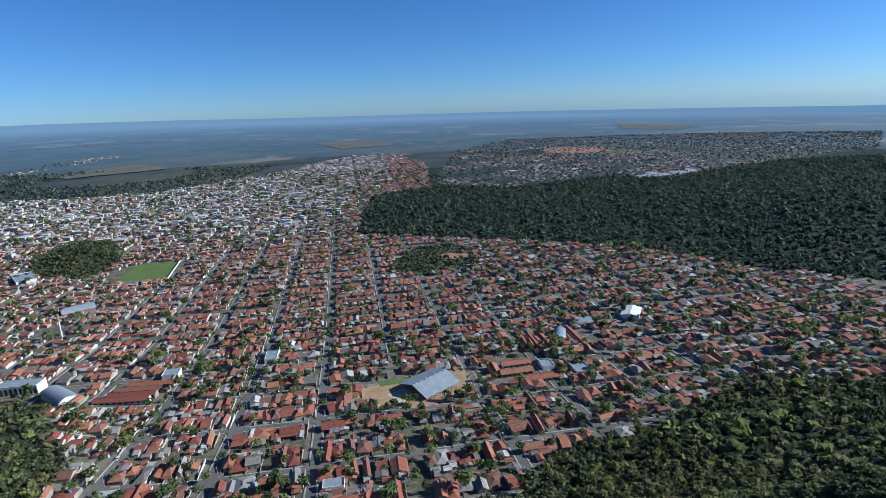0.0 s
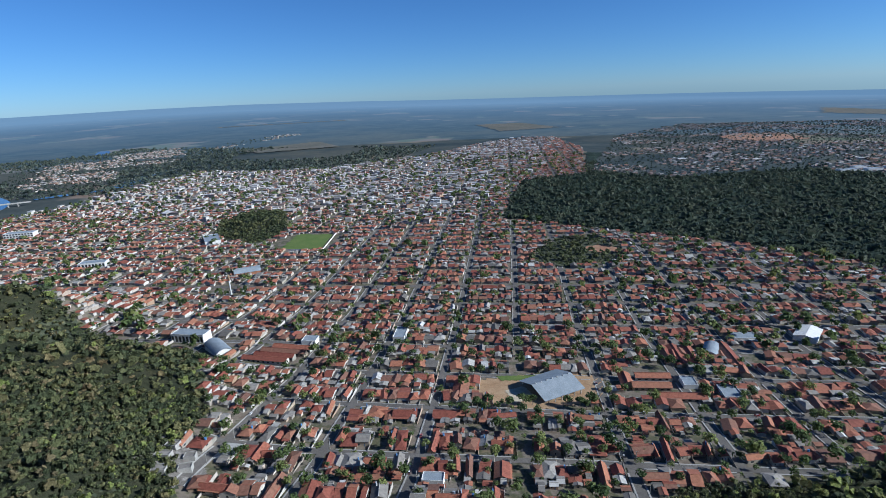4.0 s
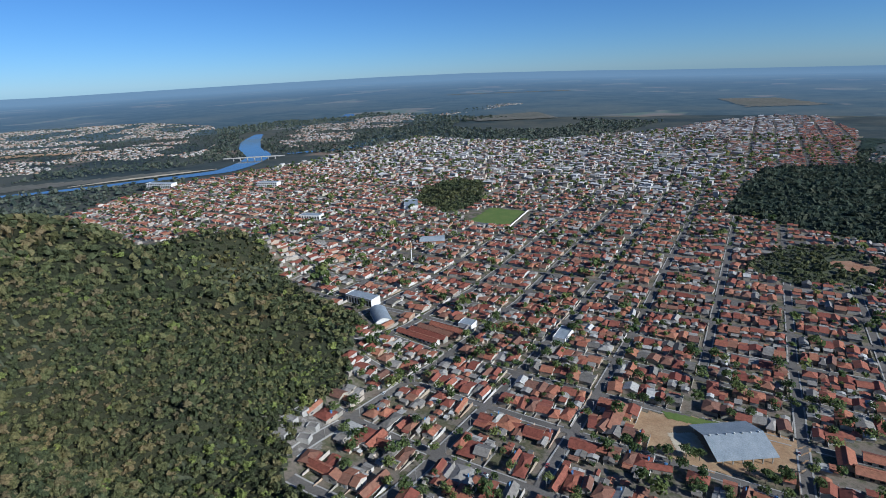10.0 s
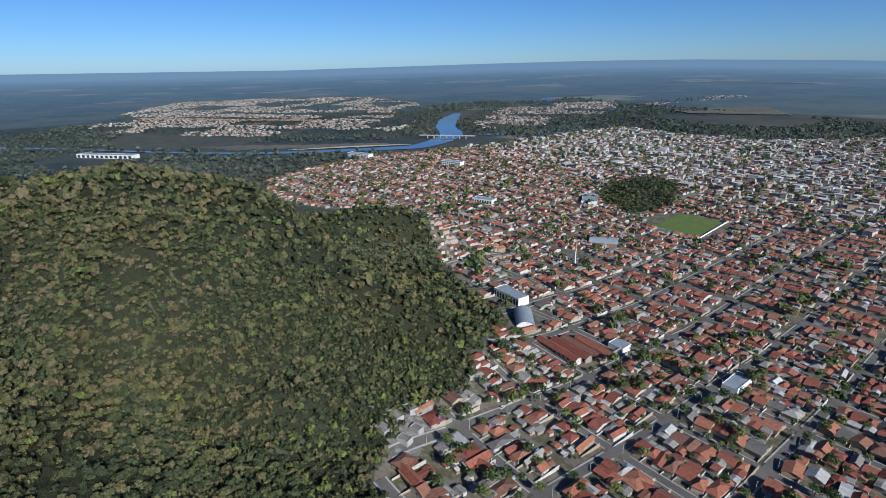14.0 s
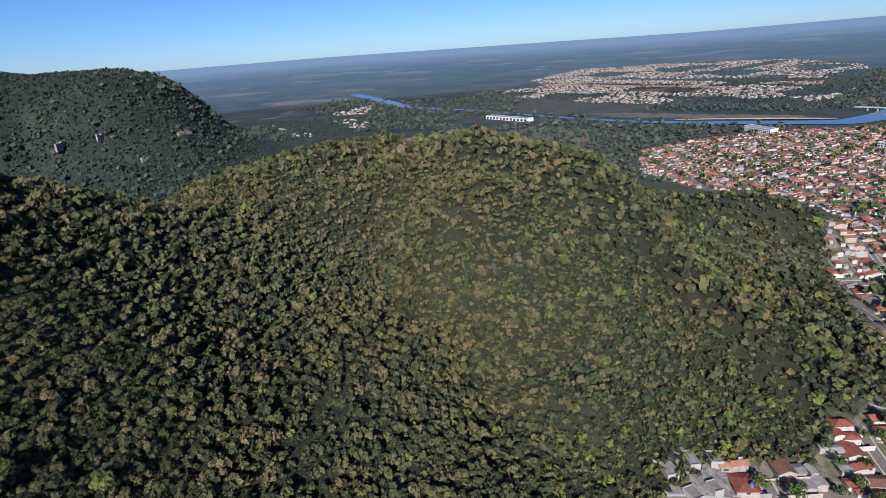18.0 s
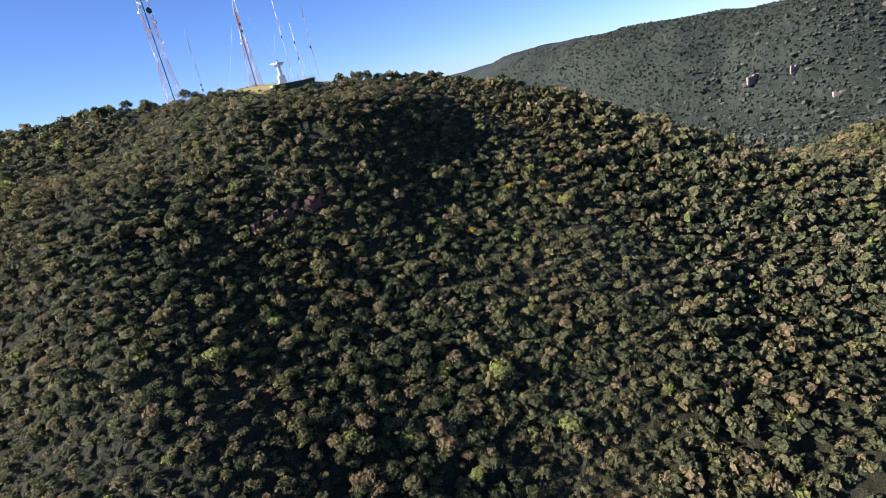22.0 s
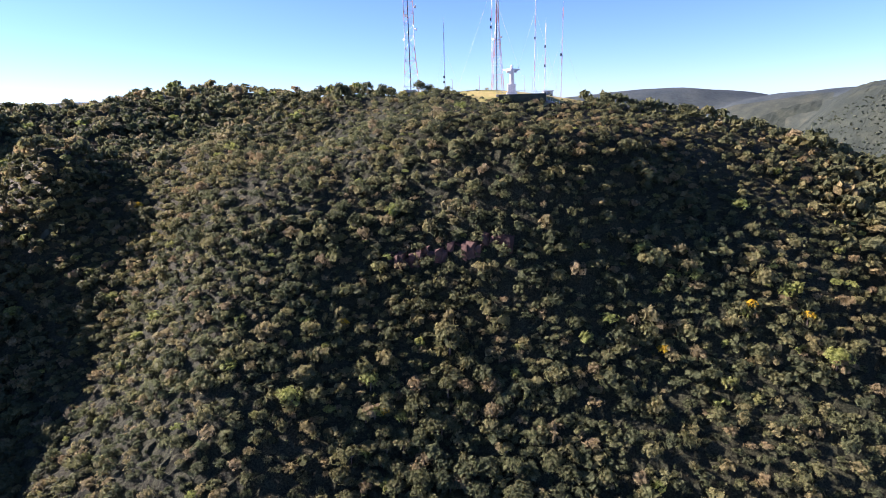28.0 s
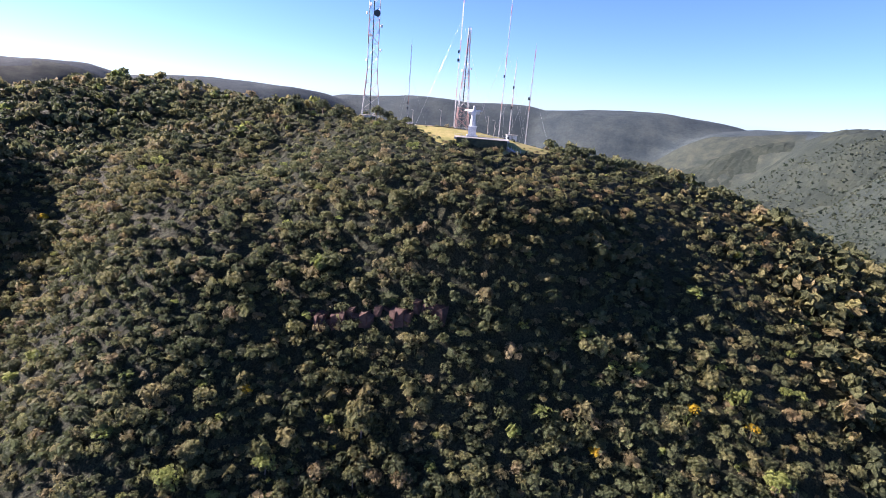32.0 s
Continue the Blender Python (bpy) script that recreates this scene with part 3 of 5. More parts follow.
# ---- trees ----


def crown_piece(seed, leaves, size, height=0.75, lobes=5, spread=0.62, fat=1.0):
    """A crown of radius about 1 on z = 0 to 1.5: rounded lobes on a dome, each covered with leaf sprays that face outwards, with gaps between."""
    r = np.random.default_rng(seed)
    turn = np.arange(lobes) * 2.4 + r.uniform(0, 6.28)
    out = spread * np.sqrt((np.arange(lobes) + 0.4) / lobes) + r.uniform(-0.1, 0.1, lobes)
    mids = np.c_[np.cos(turn) * out, np.sin(turn) * out, height * (0.08 + 0.95 * np.sqrt(np.clip(1 - (out / 0.8) ** 2, 0, 1))) + r.uniform(-0.12, 0.14, lobes)]
    rad = r.uniform(0.26, 0.48, lobes) * fat
    which_lobe = r.integers(0, lobes, leaves)
    d = r.normal(size=(leaves, 3))
    d[:, 2] = d[:, 2] * 0.8 + 0.25
    d /= np.linalg.norm(d, axis=1)[:, None]
    mid = mids[which_lobe] + d * rad[which_lobe][:, None] * r.uniform(0.75, 1.08, (leaves, 1)) * (1, 1, 0.85)
    n = d + r.normal(scale=0.35, size=(leaves, 3)) + (0, 0, 0.25)
    n /= np.linalg.norm(n, axis=1)[:, None]
    a = np.cross(n, r.normal(size=(leaves, 3)))
    a /= np.linalg.norm(a, axis=1)[:, None]
    b = np.cross(n, a)
    s = size * r.uniform(0.55, 1.25, (leaves, 1))
    q = np.stack([mid - a * s, mid - b * s * 0.7 + n * s * 0.15, mid + a * s * 1.1, mid + b * s * 0.8 - n * s * 0.15], 1).reshape(-1, 3)
    return q, np.arange(leaves * 4).reshape(-1, 4), np.zeros(leaves, int)


CROWNS = [crown_piece(s, 22, 0.44, 0.9, 4) for s in range(8)]
FINE_CROWNS = [crown_piece(60 + s, 300, 0.145, 1.0, 9 + s % 4) for s in range(6)]
SLOPE_CROWNS = [crown_piece(110 + s, 96, 0.21, 1.0, 7 + s % 4) for s in range(8)]
MID_CROWNS = [crown_piece(20 + s, 26, 0.38) for s in range(5)]
HILL_CROWNS = [crown_piece(240 + s, 40, 0.32, 0.95, 6) for s in range(8)]
SMALL_CROWNS = [crown_piece(220 + s, 10, 0.62, 0.8, 3) for s in range(5)]
FAR_CROWNS = [crown_piece(40 + s, 9, 0.62, 0.75, 3) for s in range(4)]


def woods(x0, x1, y0, y1, step, keep):
    """Places for trees on a shaken grid."""
    x, y = np.meshgrid(np.arange(x0, x1, step), np.arange(y0, y1, step))
    x = (x + rng.uniform(-0.55, 0.55, x.shape) * step).ravel()
    y = (y + rng.uniform(-0.55, 0.55, y.shape) * step).ravel()
    ok = keep(x, y)
    return x[ok], y[ok]


def growth(x, y):
    """Tint of the wild trees: drier on the round hill's top, fresher green along its foot, sunlight painted in on the
    eastern foot.
    """
    n = len(x)
    dry = np.exp(-(((x + 370) / 150) ** 2 + ((y - 90) / 110) ** 2)) + 0.25 * np.exp(-(((x + 20) / 120) ** 2 + ((y - 10) / 60) ** 2))
    fresh_lit = np.clip(1 - np.abs(land(x, y) - 48) / 16, 0, 1) * (y > 150)
    # eastern foot: more bright tints, sunlight put into the leaf colour
    fresh_lit = np.where((x > 30) & (y > 190), np.maximum(fresh_lit, 0.7), fresh_lit)
    t = rng.beta(0.95, 1.15, n) * 0.88 + 0.22 * dry - 0.12 * fresh_lit
    t = np.clip(t, 0.0, 0.93)
    return np.where(rng.random(n) < 0.03 + 0.22 * fresh_lit, rng.uniform(0.95, 1.0, n), t)


def tree_places(x, y, lo, hi, count, lift):
    n = len(x)
    size = rng.uniform(lo, hi, n) * rng.choice([1.0, 0.85, 0.6, 0.7, 1.2, 1.45], n)
    size = size * np.where((y < -38) & (np.abs(x + 65) < 85), 0.75, 1.0)
    # on a slope a crown leans out from the hillside
    gx, gy = (land(x + 2, y) - land(x - 2, y)) / 4, (land(x, y + 2) - land(x, y - 2)) / 4
    out = size * 0.45 / np.sqrt(1 + gx ** 2 + gy ** 2)
    z = land(x, y) + size * lift
    x, y = x - gx * out, y - gy * out
    return np.c_[x, y, z, rng.uniform(0, 6.28, n), size, size, size * rng.uniform(0.7, 1.3, n), rng.integers(0, count, n)]


def tree_stuff(name, pieces, x, y, lo, hi, mat, label, lift=0.2, tint=None):
    p = tree_places(x, y, lo, hi, len(pieces), lift)
    t = growth(x, y) if tint is None else tint
    return tagged(scatter(name, pieces, p, [mat], t), label, "forest", kind="stuff")


SUMMIT_X, SUMMIT_Y = -55.0, -67.0
OPEN = [(-80, -72), (-68, -62), (-45, -61), (-34, -70), (-22, -86), (-6, -90), (0, -102), (-20, -116), (-78, -104)]


def wild(x, y):
    return ~inside(TOWN, x, y) & ~inside(OPEN, x, y)


def close_by(x, y):
    return (np.hypot((x + 40) / 1.35, y - 5) < 92)


def shade_gap(x, y):
    """Fewer trees in the steep hollow, so the dark floor adds to its shade."""
    return rng.random(x.shape) > 0.3 * np.exp(-(((x + 56) / 20) ** 2 + ((y + 14) / 14) ** 2))


def steep(x, y, least=0.85):
    """Faces too steep for the even grid of trees."""
    return np.hypot(land(x + 2, y) - land(x - 2, y), land(x, y + 2) - land(x, y - 2)) / 4 > least


fx, fy = woods(-240, 160, -120, 140, 2.9, lambda x, y: wild(x, y) & close_by(x, y) & shade_gap(x, y))
rank = np.argsort(np.hypot(fx + 60, fy - 45))
own, others = rank[:280], rank[280:]
tree_stuff("near_forest", SLOPE_CROWNS, fx[others], fy[others], 1.1, 2.15, LEAF_NEAR, "dry green forest on the steep slope below the summit", lift=0.12)


sx0, sy0 = woods(-240, 200, -120, 140, 2.7, lambda x, y: wild(x, y) & steep(x, y))
tree_stuff("scarp_growth", MID_CROWNS, sx0, sy0, 1.2, 2.3, LEAF_NEAR, "scrubby trees clinging to the steep scarp", lift=0.1)
hx, hy = woods(-240, 160, -120, 140, 3.7, lambda x, y: wild(x, y) & close_by(x, y) & shade_gap(x, y))
tree_stuff("undergrowth", MID_CROWNS, hx, hy, 1.0, 1.9, LEAF_NEAR, "grey-green bushes between the trees", lift=0.0)
hx, hy = woods(-400, 300, -190, 430, 3.6, lambda x, y: wild(x, y) & ~close_by(x, y) & (np.hypot(x + 60, y - 60) < 330) & ((y > -110 - 0.25 * np.abs(x)) | (x < -140)))
passed = np.min(np.hypot(hx[:, None] - np.array([30, 20, -30, -70])[None], hy[:, None] - np.array([60, 140, 180, 150])[None]), axis=1) < 185
tree_stuff("hill_forest", HILL_CROWNS, hx[passed], hy[passed], 1.6, 2.9, LEAF_MID, "dry green forest covering the hillside", lift=0.2)
tree_stuff("outer_forest", CROWNS, hx[~passed], hy[~passed], 1.7, 3.0, LEAF_MID, "dry green forest on the far side of the hill", lift=0.25)
hx, hy = woods(-400, 300, -190, 430, 3.7, lambda x, y: wild(x, y) & ~close_by(x, y) & (np.hypot(x + 60, y - 60) < 330) & ((y > -110) | (x < -140)) & steep(x, y, 0.5))
tree_stuff("hillside_growth", CROWNS, hx, hy, 1.5, 2.7, LEAF_MID, "close-set green trees on the steep hillside", lift=0.35)
hx, hy = woods(-900, 800, -320, 640, 5.6, lambda x, y: wild(x, y) & ((y > -150) | (x < -120)) & ((x < 250) | (y > -60)) & (np.hypot(x + 60, y - 60) >= 330) & (np.hypot(x, y - 100) < 800))
tree_stuff("slope_forest", SMALL_CROWNS, hx, hy, 2.4, 3.9, LEAF_MID, "mixed green forest on the lower slopes", lift=0.3)
hx, hy = woods(-300, 1800, 560, 2000, 10.2, lambda x, y: ~inside(TOWN, x, y) & ~inside(EAST_TOWN, x, y) & ~inside(SOUTH_TOWN, x, y) & (np.hypot(x, y - 100) >= 800) & (y > 560) & (x > -300))
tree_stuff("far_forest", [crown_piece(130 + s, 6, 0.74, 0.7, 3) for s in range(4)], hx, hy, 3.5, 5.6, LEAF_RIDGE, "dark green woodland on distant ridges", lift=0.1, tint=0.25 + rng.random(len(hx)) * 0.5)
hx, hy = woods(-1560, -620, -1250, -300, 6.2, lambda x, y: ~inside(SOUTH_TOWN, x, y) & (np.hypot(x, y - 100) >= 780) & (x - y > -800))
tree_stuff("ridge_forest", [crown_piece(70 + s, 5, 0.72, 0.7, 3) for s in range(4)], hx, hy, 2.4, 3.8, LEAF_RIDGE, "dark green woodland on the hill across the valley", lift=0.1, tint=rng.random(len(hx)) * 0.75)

def shrub_layer(name, x0, x1, y0, y1, step, low, high, keep, mat=UNDERWOOD):
    """An unbroken layer of shrubs under the trees, uneven in height."""
    x, y = np.meshgrid(np.arange(x0, x1, step), np.arange(y0, y1, step))
    shape = x.shape
    x, y = x + rng.uniform(-0.35, 0.35, shape) * step, y + rng.uniform(-0.35, 0.35, shape) * step
    z = land(x, y) + rng.uniform(low, high, shape)
    n = np.arange(x.size).reshape(shape)
    f = np.stack([n[:-1, :-1], n[:-1, 1:], n[1:, 1:], n[1:, :-1]], -1).reshape(-1, 4)
    f = f[keep(x.ravel(), y.ravel())[f].all(1)]
    used, f = np.unique(f, return_inverse=True)
    f = f.reshape(-1, 4)
    ux, uy = x.ravel()[used], y.ravel()[used]
    # only low tints, so the layer is coloured as dark as shaded ground
    tagged(link_mesh(name, np.c_[ux, uy, z.ravel()[used]], f, [mat], tint=np.clip(growth(ux, uy) * 0.3, 0, 0.35), smooth=False),
           "low grey-green shrubs between the trees", "shrubs", kind="stuff")


shrub_layer("near_shrubs", -240, 160, -120, 140, 1.6, 0.0, 1.5, lambda x, y: wild(x, y) & close_by(x, y))
shrub_layer("hill_shrubs", -400, 300, -190, 430, 2.4, 0.0, 0.8, lambda x, y: wild(x, y) & ~((np.hypot((x + 40) / 1.35, y - 5) < 88)) & (np.hypot(x + 60, y - 60) < 335))
shrub_layer("slope_shrubs", -900, 800, -320, 640, 6.0, 0.0, 1.0, lambda x, y: wild(x, y) & (np.hypot(x + 60, y - 60) >= 325) & (np.hypot(x, y - 100) < 800))
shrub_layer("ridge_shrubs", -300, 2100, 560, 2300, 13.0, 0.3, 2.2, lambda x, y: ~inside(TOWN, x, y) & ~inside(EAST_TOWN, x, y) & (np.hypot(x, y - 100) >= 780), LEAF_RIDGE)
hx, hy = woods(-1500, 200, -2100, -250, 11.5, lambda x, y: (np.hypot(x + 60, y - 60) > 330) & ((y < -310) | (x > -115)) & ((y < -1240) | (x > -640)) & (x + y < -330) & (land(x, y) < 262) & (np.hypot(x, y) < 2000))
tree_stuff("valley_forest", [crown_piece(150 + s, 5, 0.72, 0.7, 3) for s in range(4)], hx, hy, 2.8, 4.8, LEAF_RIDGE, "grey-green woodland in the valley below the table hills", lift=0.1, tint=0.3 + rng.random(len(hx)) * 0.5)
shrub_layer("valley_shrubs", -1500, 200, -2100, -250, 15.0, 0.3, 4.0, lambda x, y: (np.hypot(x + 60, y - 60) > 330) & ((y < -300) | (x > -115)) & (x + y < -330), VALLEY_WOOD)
hx, hy = woods(-84, 6, -102, -62, 4.4, lambda x, y: inside(OPEN, x, y) & (np.hypot(x - SUMMIT_X, y - SUMMIT_Y) > 7) & (rng.random(x.shape) < 0.36))
tree_stuff("summit_bushes", MID_CROWNS, hx, hy, 0.5, 1.1, LEAF_NEAR, "small dry bushes in the grass of the summit", lift=0.0)
hx, hy = woods(-820, -580, 860, 1200, 7.0, lambda x, y: inside(KNOLL, x, y))
tree_stuff("knoll_forest", MID_CROWNS, hx, hy, 3.2, 5.2, LEAF, "dense green trees on a knoll in the town", tint=rng.random(len(hx)) * 0.6)
hx, hy = woods(-100, 60, 800, 990, 9.0, lambda x, y: inside(KNOLL_2, x, y) & (np.hypot(x - 18, (y - 905) * 1.6) > 34))
tree_stuff("knoll_grove", MID_CROWNS, hx, hy, 3.0, 5.0, LEAF, "green grove on a low rise in the town", tint=rng.random(len(hx)) * 0.6)

# ---- streets ----
TURN = radians(9.5)
CT, ST = math.cos(TURN), math.sin(TURN)


def xy(u, v):
    """From the street grid to the world."""
    return u * CT - v * ST, u * ST + v * CT


U_STREETS = [-1490, -1420, -1350, -1280, -1210, -1140, -1070, -1000, -930, -860, -790, -720, -650, -580, -510, -437, -365, -298, -236, -171, -104, -39, 28, 95, 162, 230, 300, 370, 440, 510, 580, 650]
V_STREETS = [252, 320, 390, 452, 517] + [584 + 66 * n for n in range(40)]
# ground kept free of houses: x, y, radius
CLEAR = [(-229, 250, 22), (-13, 430, 32), (-55, 425, 27), (20, 458, 16), (70, 462, 34), (-283, 440, 34), (-401, 461, 22), (-346, 436, 24), (-180, 515, 9), (-269, 482, 13),
         (-505, 890, 66), (-500, 640, 22), (-474, 623, 8), (150, 480, 16), (150, 545, 22), (215, 590, 18)]


def is_clear(x, y):
    ok = np.ones(np.shape(x), bool)
    for a, b, r in CLEAR:
        ok &= np.hypot(np.asarray(x) - a, np.asarray(y) - b) > r
    return ok


def strip(points, half, lift, side=0.0):
    """A band along a line of points, laid on the ground: verts and quads."""
    p = np.asarray(points, float)
    t = np.gradient(p, axis=0)
    t /= np.linalg.norm(t, axis=1)[:, None]
    n = np.c_[-t[:, 1], t[:, 0]]
    a, b = p + n * (side + half), p + n * (side - half)
    v = np.concatenate([np.c_[a, land(*a.T) + lift], np.c_[b, land(*b.T) + lift]])
    m = len(p)
    k = np.arange(m - 1)
    return v, np.stack([k, k + m, k + m + 1, k + 1], -1)


def street(points, half=3.1, walks=True, lift=0.35, crossing=None):
    """A paved street with a raised walk on each side."""
    v, f = strip(points, half, lift)
    tagged(link_mesh("road", settle(v), f, [ASPHALT]), "worn grey asphalt street between houses", "road", kind="structure")
    if walks:
        pieces = []
        along = np.arange(0, len(points) - 0.99, 0.5)
        points = np.stack([np.interp(along, np.arange(len(points)), np.array(points)[:, c]) for c in (0, 1)], -1)
        cu, cv = points[:, 0] * CT + points[:, 1] * ST, -points[:, 0] * ST + points[:, 1] * CT
        at = cv if crossing is V_STREETS else cu
        free = np.min(np.abs(at[:, None] - np.array(crossing)[None]), axis=1) > 4.6
        free = free[1:] & free[:-1]
        for s in (-1, 1):
            a, fa = strip(points, 0.55, 0.5, s * (half + 0.55))
            low = a - (0, 0, 0.4)
            m = len(points)
            edge = np.stack([np.arange(m - 1), np.arange(m - 1) + 1, np.arange(m - 1) + 1 + 2 * m, np.arange(m - 1) + 2 * m], -1)
            pieces.append((np.concatenate([a, low]), np.concatenate([fa[free], edge[free], edge[free][:, ::-1] + m]), 0))
        v, f, _ = joined(pieces)
        tagged(link_mesh("pavement", settle(v), f, [CONCRETE]), "pale raised pavement along the street", "pavement", kind="structure")


def runs(points, ok):
    """The stretches of a line where ok holds."""
    out, run = [], []
    for p, good in zip(points, ok):
        if good:
            run.append(p)
        else:
            if len(run) > 4:
                out.append(run)
            run = []
    if len(run) > 4:
        out.append(run)
    return out


for u in U_STREETS:
    v = np.arange(230, 2500, 9.0)
    x, y = xy(u, v)
    ok = in_town(x, y) & (np.hypot(x + 505, y - 890) > 60)
    if u == 28:
        ok &= v > 517
    for run in runs(np.c_[x, y], ok):
        street(run, walks=run[0][1] < 700, crossing=V_STREETS)
for v in V_STREETS:
    if v > 2400:
        continue
    u = np.arange(-1500, 720, 9.0)
    x, y = xy(u, v)
    ok = in_town(x, y) & (np.hypot(x + 505, y - 890) > 60)
    for run in runs(np.c_[x, y], ok):
        street(run, walks=run[0][1] < 500 and v < 700, lift=0.31, crossing=U_STREETS)

# ---- houses ----


def hip_piece(w, d, h, rise, over=0.5):
    """A hipped roof with its ridge along x: four slopes above a thin eaves board."""
    a, b, r = w / 2 + over, d / 2 + over, max(w / 2 - d * 0.42, 0.3)
    v = np.array([(-a, -b, h - 0.25), (a, -b, h - 0.25), (a, b, h - 0.25), (-a, b, h - 0.25), (-a, -b, h), (a, -b, h), (a, b, h), (-a, b, h),
                  (-r, 0, h + rise), (r, 0, h + rise), (-a, 0, h), (a, 0, h)], float)
    return v, np.array([(0, 3, 2, 1), (0, 1, 5, 4), (1, 2, 6, 5), (2, 3, 7, 6), (3, 0, 4, 7), (4, 5, 9, 8), (6, 7, 8, 9), (5, 11, 6, 9), (7, 10, 4, 8)])


def house_piece(w, d, h, rise, kind="gable"):
    v, f = wall_piece(w, d, h, rise if kind == "gable" else 0.01)
    out = [(v, f, 0)]
    if kind == "hip":
        return joined(out + [(*hip_piece(w, d, h, rise), 1)])
    if kind == "gable":
        out += gable_piece(w, d, h, rise)
    else:
        v, f = box_piece(-w / 2 - 0.25, w / 2 + 0.25, -d / 2 - 0.25, d / 2 + 0.25, h, h + 0.5)
        out.append((v, f, 1))
    return joined(out)


def plain_house(w, d, h, rise):
    """A house far off: four walls with gables and two roof slopes that overhang them."""
    v, f = wall_piece(w, d, h, rise)
    a, b, z = w / 2 + 0.5, d / 2 + 0.5, h - rise * 0.5 / (d / 2) + 0.2
    r = np.array([(-a, -b, z), (a, -b, z), (a, 0, h + rise + 0.2), (-a, 0, h + rise + 0.2), (a, b, z), (-a, b, z)], float)
    return joined([(v, f, 0), (r, np.array([(0, 1, 2, 3), (3, 2, 4, 5)]), 1)])


HOUSES = [house_piece(9.5, 13, 3.1, 1.7), house_piece(8.5, 16, 3.2, 1.6), house_piece(10, 9, 3.0, 1.9, "hip"), house_piece(7, 7, 2.7, 0.8), house_piece(11, 12, 3.4, 0, "flat"), house_piece(12, 16, 6.4, 0, "flat")]
FAR_HOUSES = [plain_house(9.5, 13, 3.1, 1.7), plain_house(8.5, 16, 3.2, 1.6), HOUSES[2], plain_house(7, 7, 2.7, 0.8)] + HOUSES[4:]
lots = []
for bu0, bu1 in zip(U_STREETS[:-1], U_STREETS[1:]):
    for bv0, bv1 in zip(V_STREETS[:-1], V_STREETS[1:]):
        a0, a1, b0, b1 = bu0 + 5.4, bu1 - 5.4, bv0 + 5.4, bv1 - 5.4
        mid = 0.5 * (b0 + b1)
        for row, (front, way) in enumerate(((b0, 1), (b1, -1))):
            a = a0
            while a < a1 - 6:
                w = min(rng.uniform(5.8, 11.5), a1 - a)
                u = a + w / 2
                depth = rng.uniform(8.5, 14.5)
                piece = rng.choice([0, 1, 2], p=[0.42, 0.26, 0.32])
                pw, pd = ((9.5, 13), (8.5, 16), (10, 9))[piece]
                turn = TURN + (0 if rng.random() < 0.5 else math.pi / 2) + rng.normal(0, 0.09)
                along = abs(math.sin(turn - TURN)) > 0.5
                hw = w - rng.uniform(0.0, 1.5)
                sx, sy = ((depth / pw, hw / pd) if along else (hw / pw, depth / pd))
                v = front + way * (rng.uniform(0.3, 6.5) + depth / 2)
                lots.append((*xy(u, v), turn, sx, sy, rng.uniform(0.8, 1.2), piece, 0))
                v += way * (depth / 2 + rng.uniform(1.5, 3.0))
                if rng.random() < 0.86:
                    lots.append((*xy(u + rng.uniform(-2, 2), v), TURN + rng.choice([0, math.pi / 2]), rng.uniform(0.7, 1.1), rng.uniform(0.7, 1.1), rng.uniform(0.8, 1.0), 3, 1))
                v += way * rng.uniform(5, 8)
                if rng.random() < 0.85 and (v - mid) * way < -2:
                    lots.append((*xy(u + rng.uniform(-2, 2), v), TURN + rng.choice([0, math.pi / 2]), rng.uniform(0.45, 0.9), rng.uniform(0.5, 1.0), rng.uniform(0.75, 1.0), 3, 1))
                a += w
lots = np.array(lots)
ok = in_town(lots[:, 0], lots[:, 1]) & is_clear(lots[:, 0], lots[:, 1])
lots = lots[ok & (rng.random(len(lots)) < 0.98)]
order = np.argsort(np.hypot(lots[:, 0] - 0, lots[:, 1] - 90))
lots = lots[order]
tint = rng.random(len(lots))
# sheds are grey, houses mostly tiled
tint = np.where(lots[:, 7] == 1, np.where(tint < 0.55, tint, 0.66 + 0.34 * tint), np.where(tint < 0.82, tint * 0.64 / 0.82, 0.66 + (tint - 0.82) * 1.9))
lots_z = land(lots[:, 0], lots[:, 1]) + 0.4
centre = np.clip((lots[:, 1] - 1000) / 250, 0, 1) * np.clip((-lots[:, 0] - 150) / 200, 0, 1)
in_centre = rng.random(len(lots)) < centre * 0.85
big = in_centre & (rng.random(len(lots)) < 0.6)
lots[big, 6] = np.where(rng.random(big.sum()) < 0.3, 5, 4)
lots[big, 3:5] = rng.uniform(0.5, 1.15, (big.sum(), 2)) * rng.choice([1.0, 1.0, 1.9], (big.sum(), 1), p=[0.6, 0.34, 0.06])
lots[big, 5] = rng.uniform(0.8, 1.5, big.sum())
lots[in_centre, 0] += rng.uniform(-5, 5, in_centre.sum())
lots[in_centre, 1] += rng.uniform(-5, 5, in_centre.sum())
lots[in_centre, 2] += rng.normal(0, 0.12, in_centre.sum())
NEAR = 290
near_lots, near_z = lots[:NEAR], lots_z[:NEAR]
rest = np.arange(len(lots)) >= NEAR
gone = in_centre & (rng.random(len(lots)) < 0.1)
rest &= ~gone
p8 = np.c_[lots[:, 0], lots[:, 1], lots_z, lots[:, 2:7]]
nearer = np.hypot(lots[:, 0], lots[:, 1] - 90) < 620
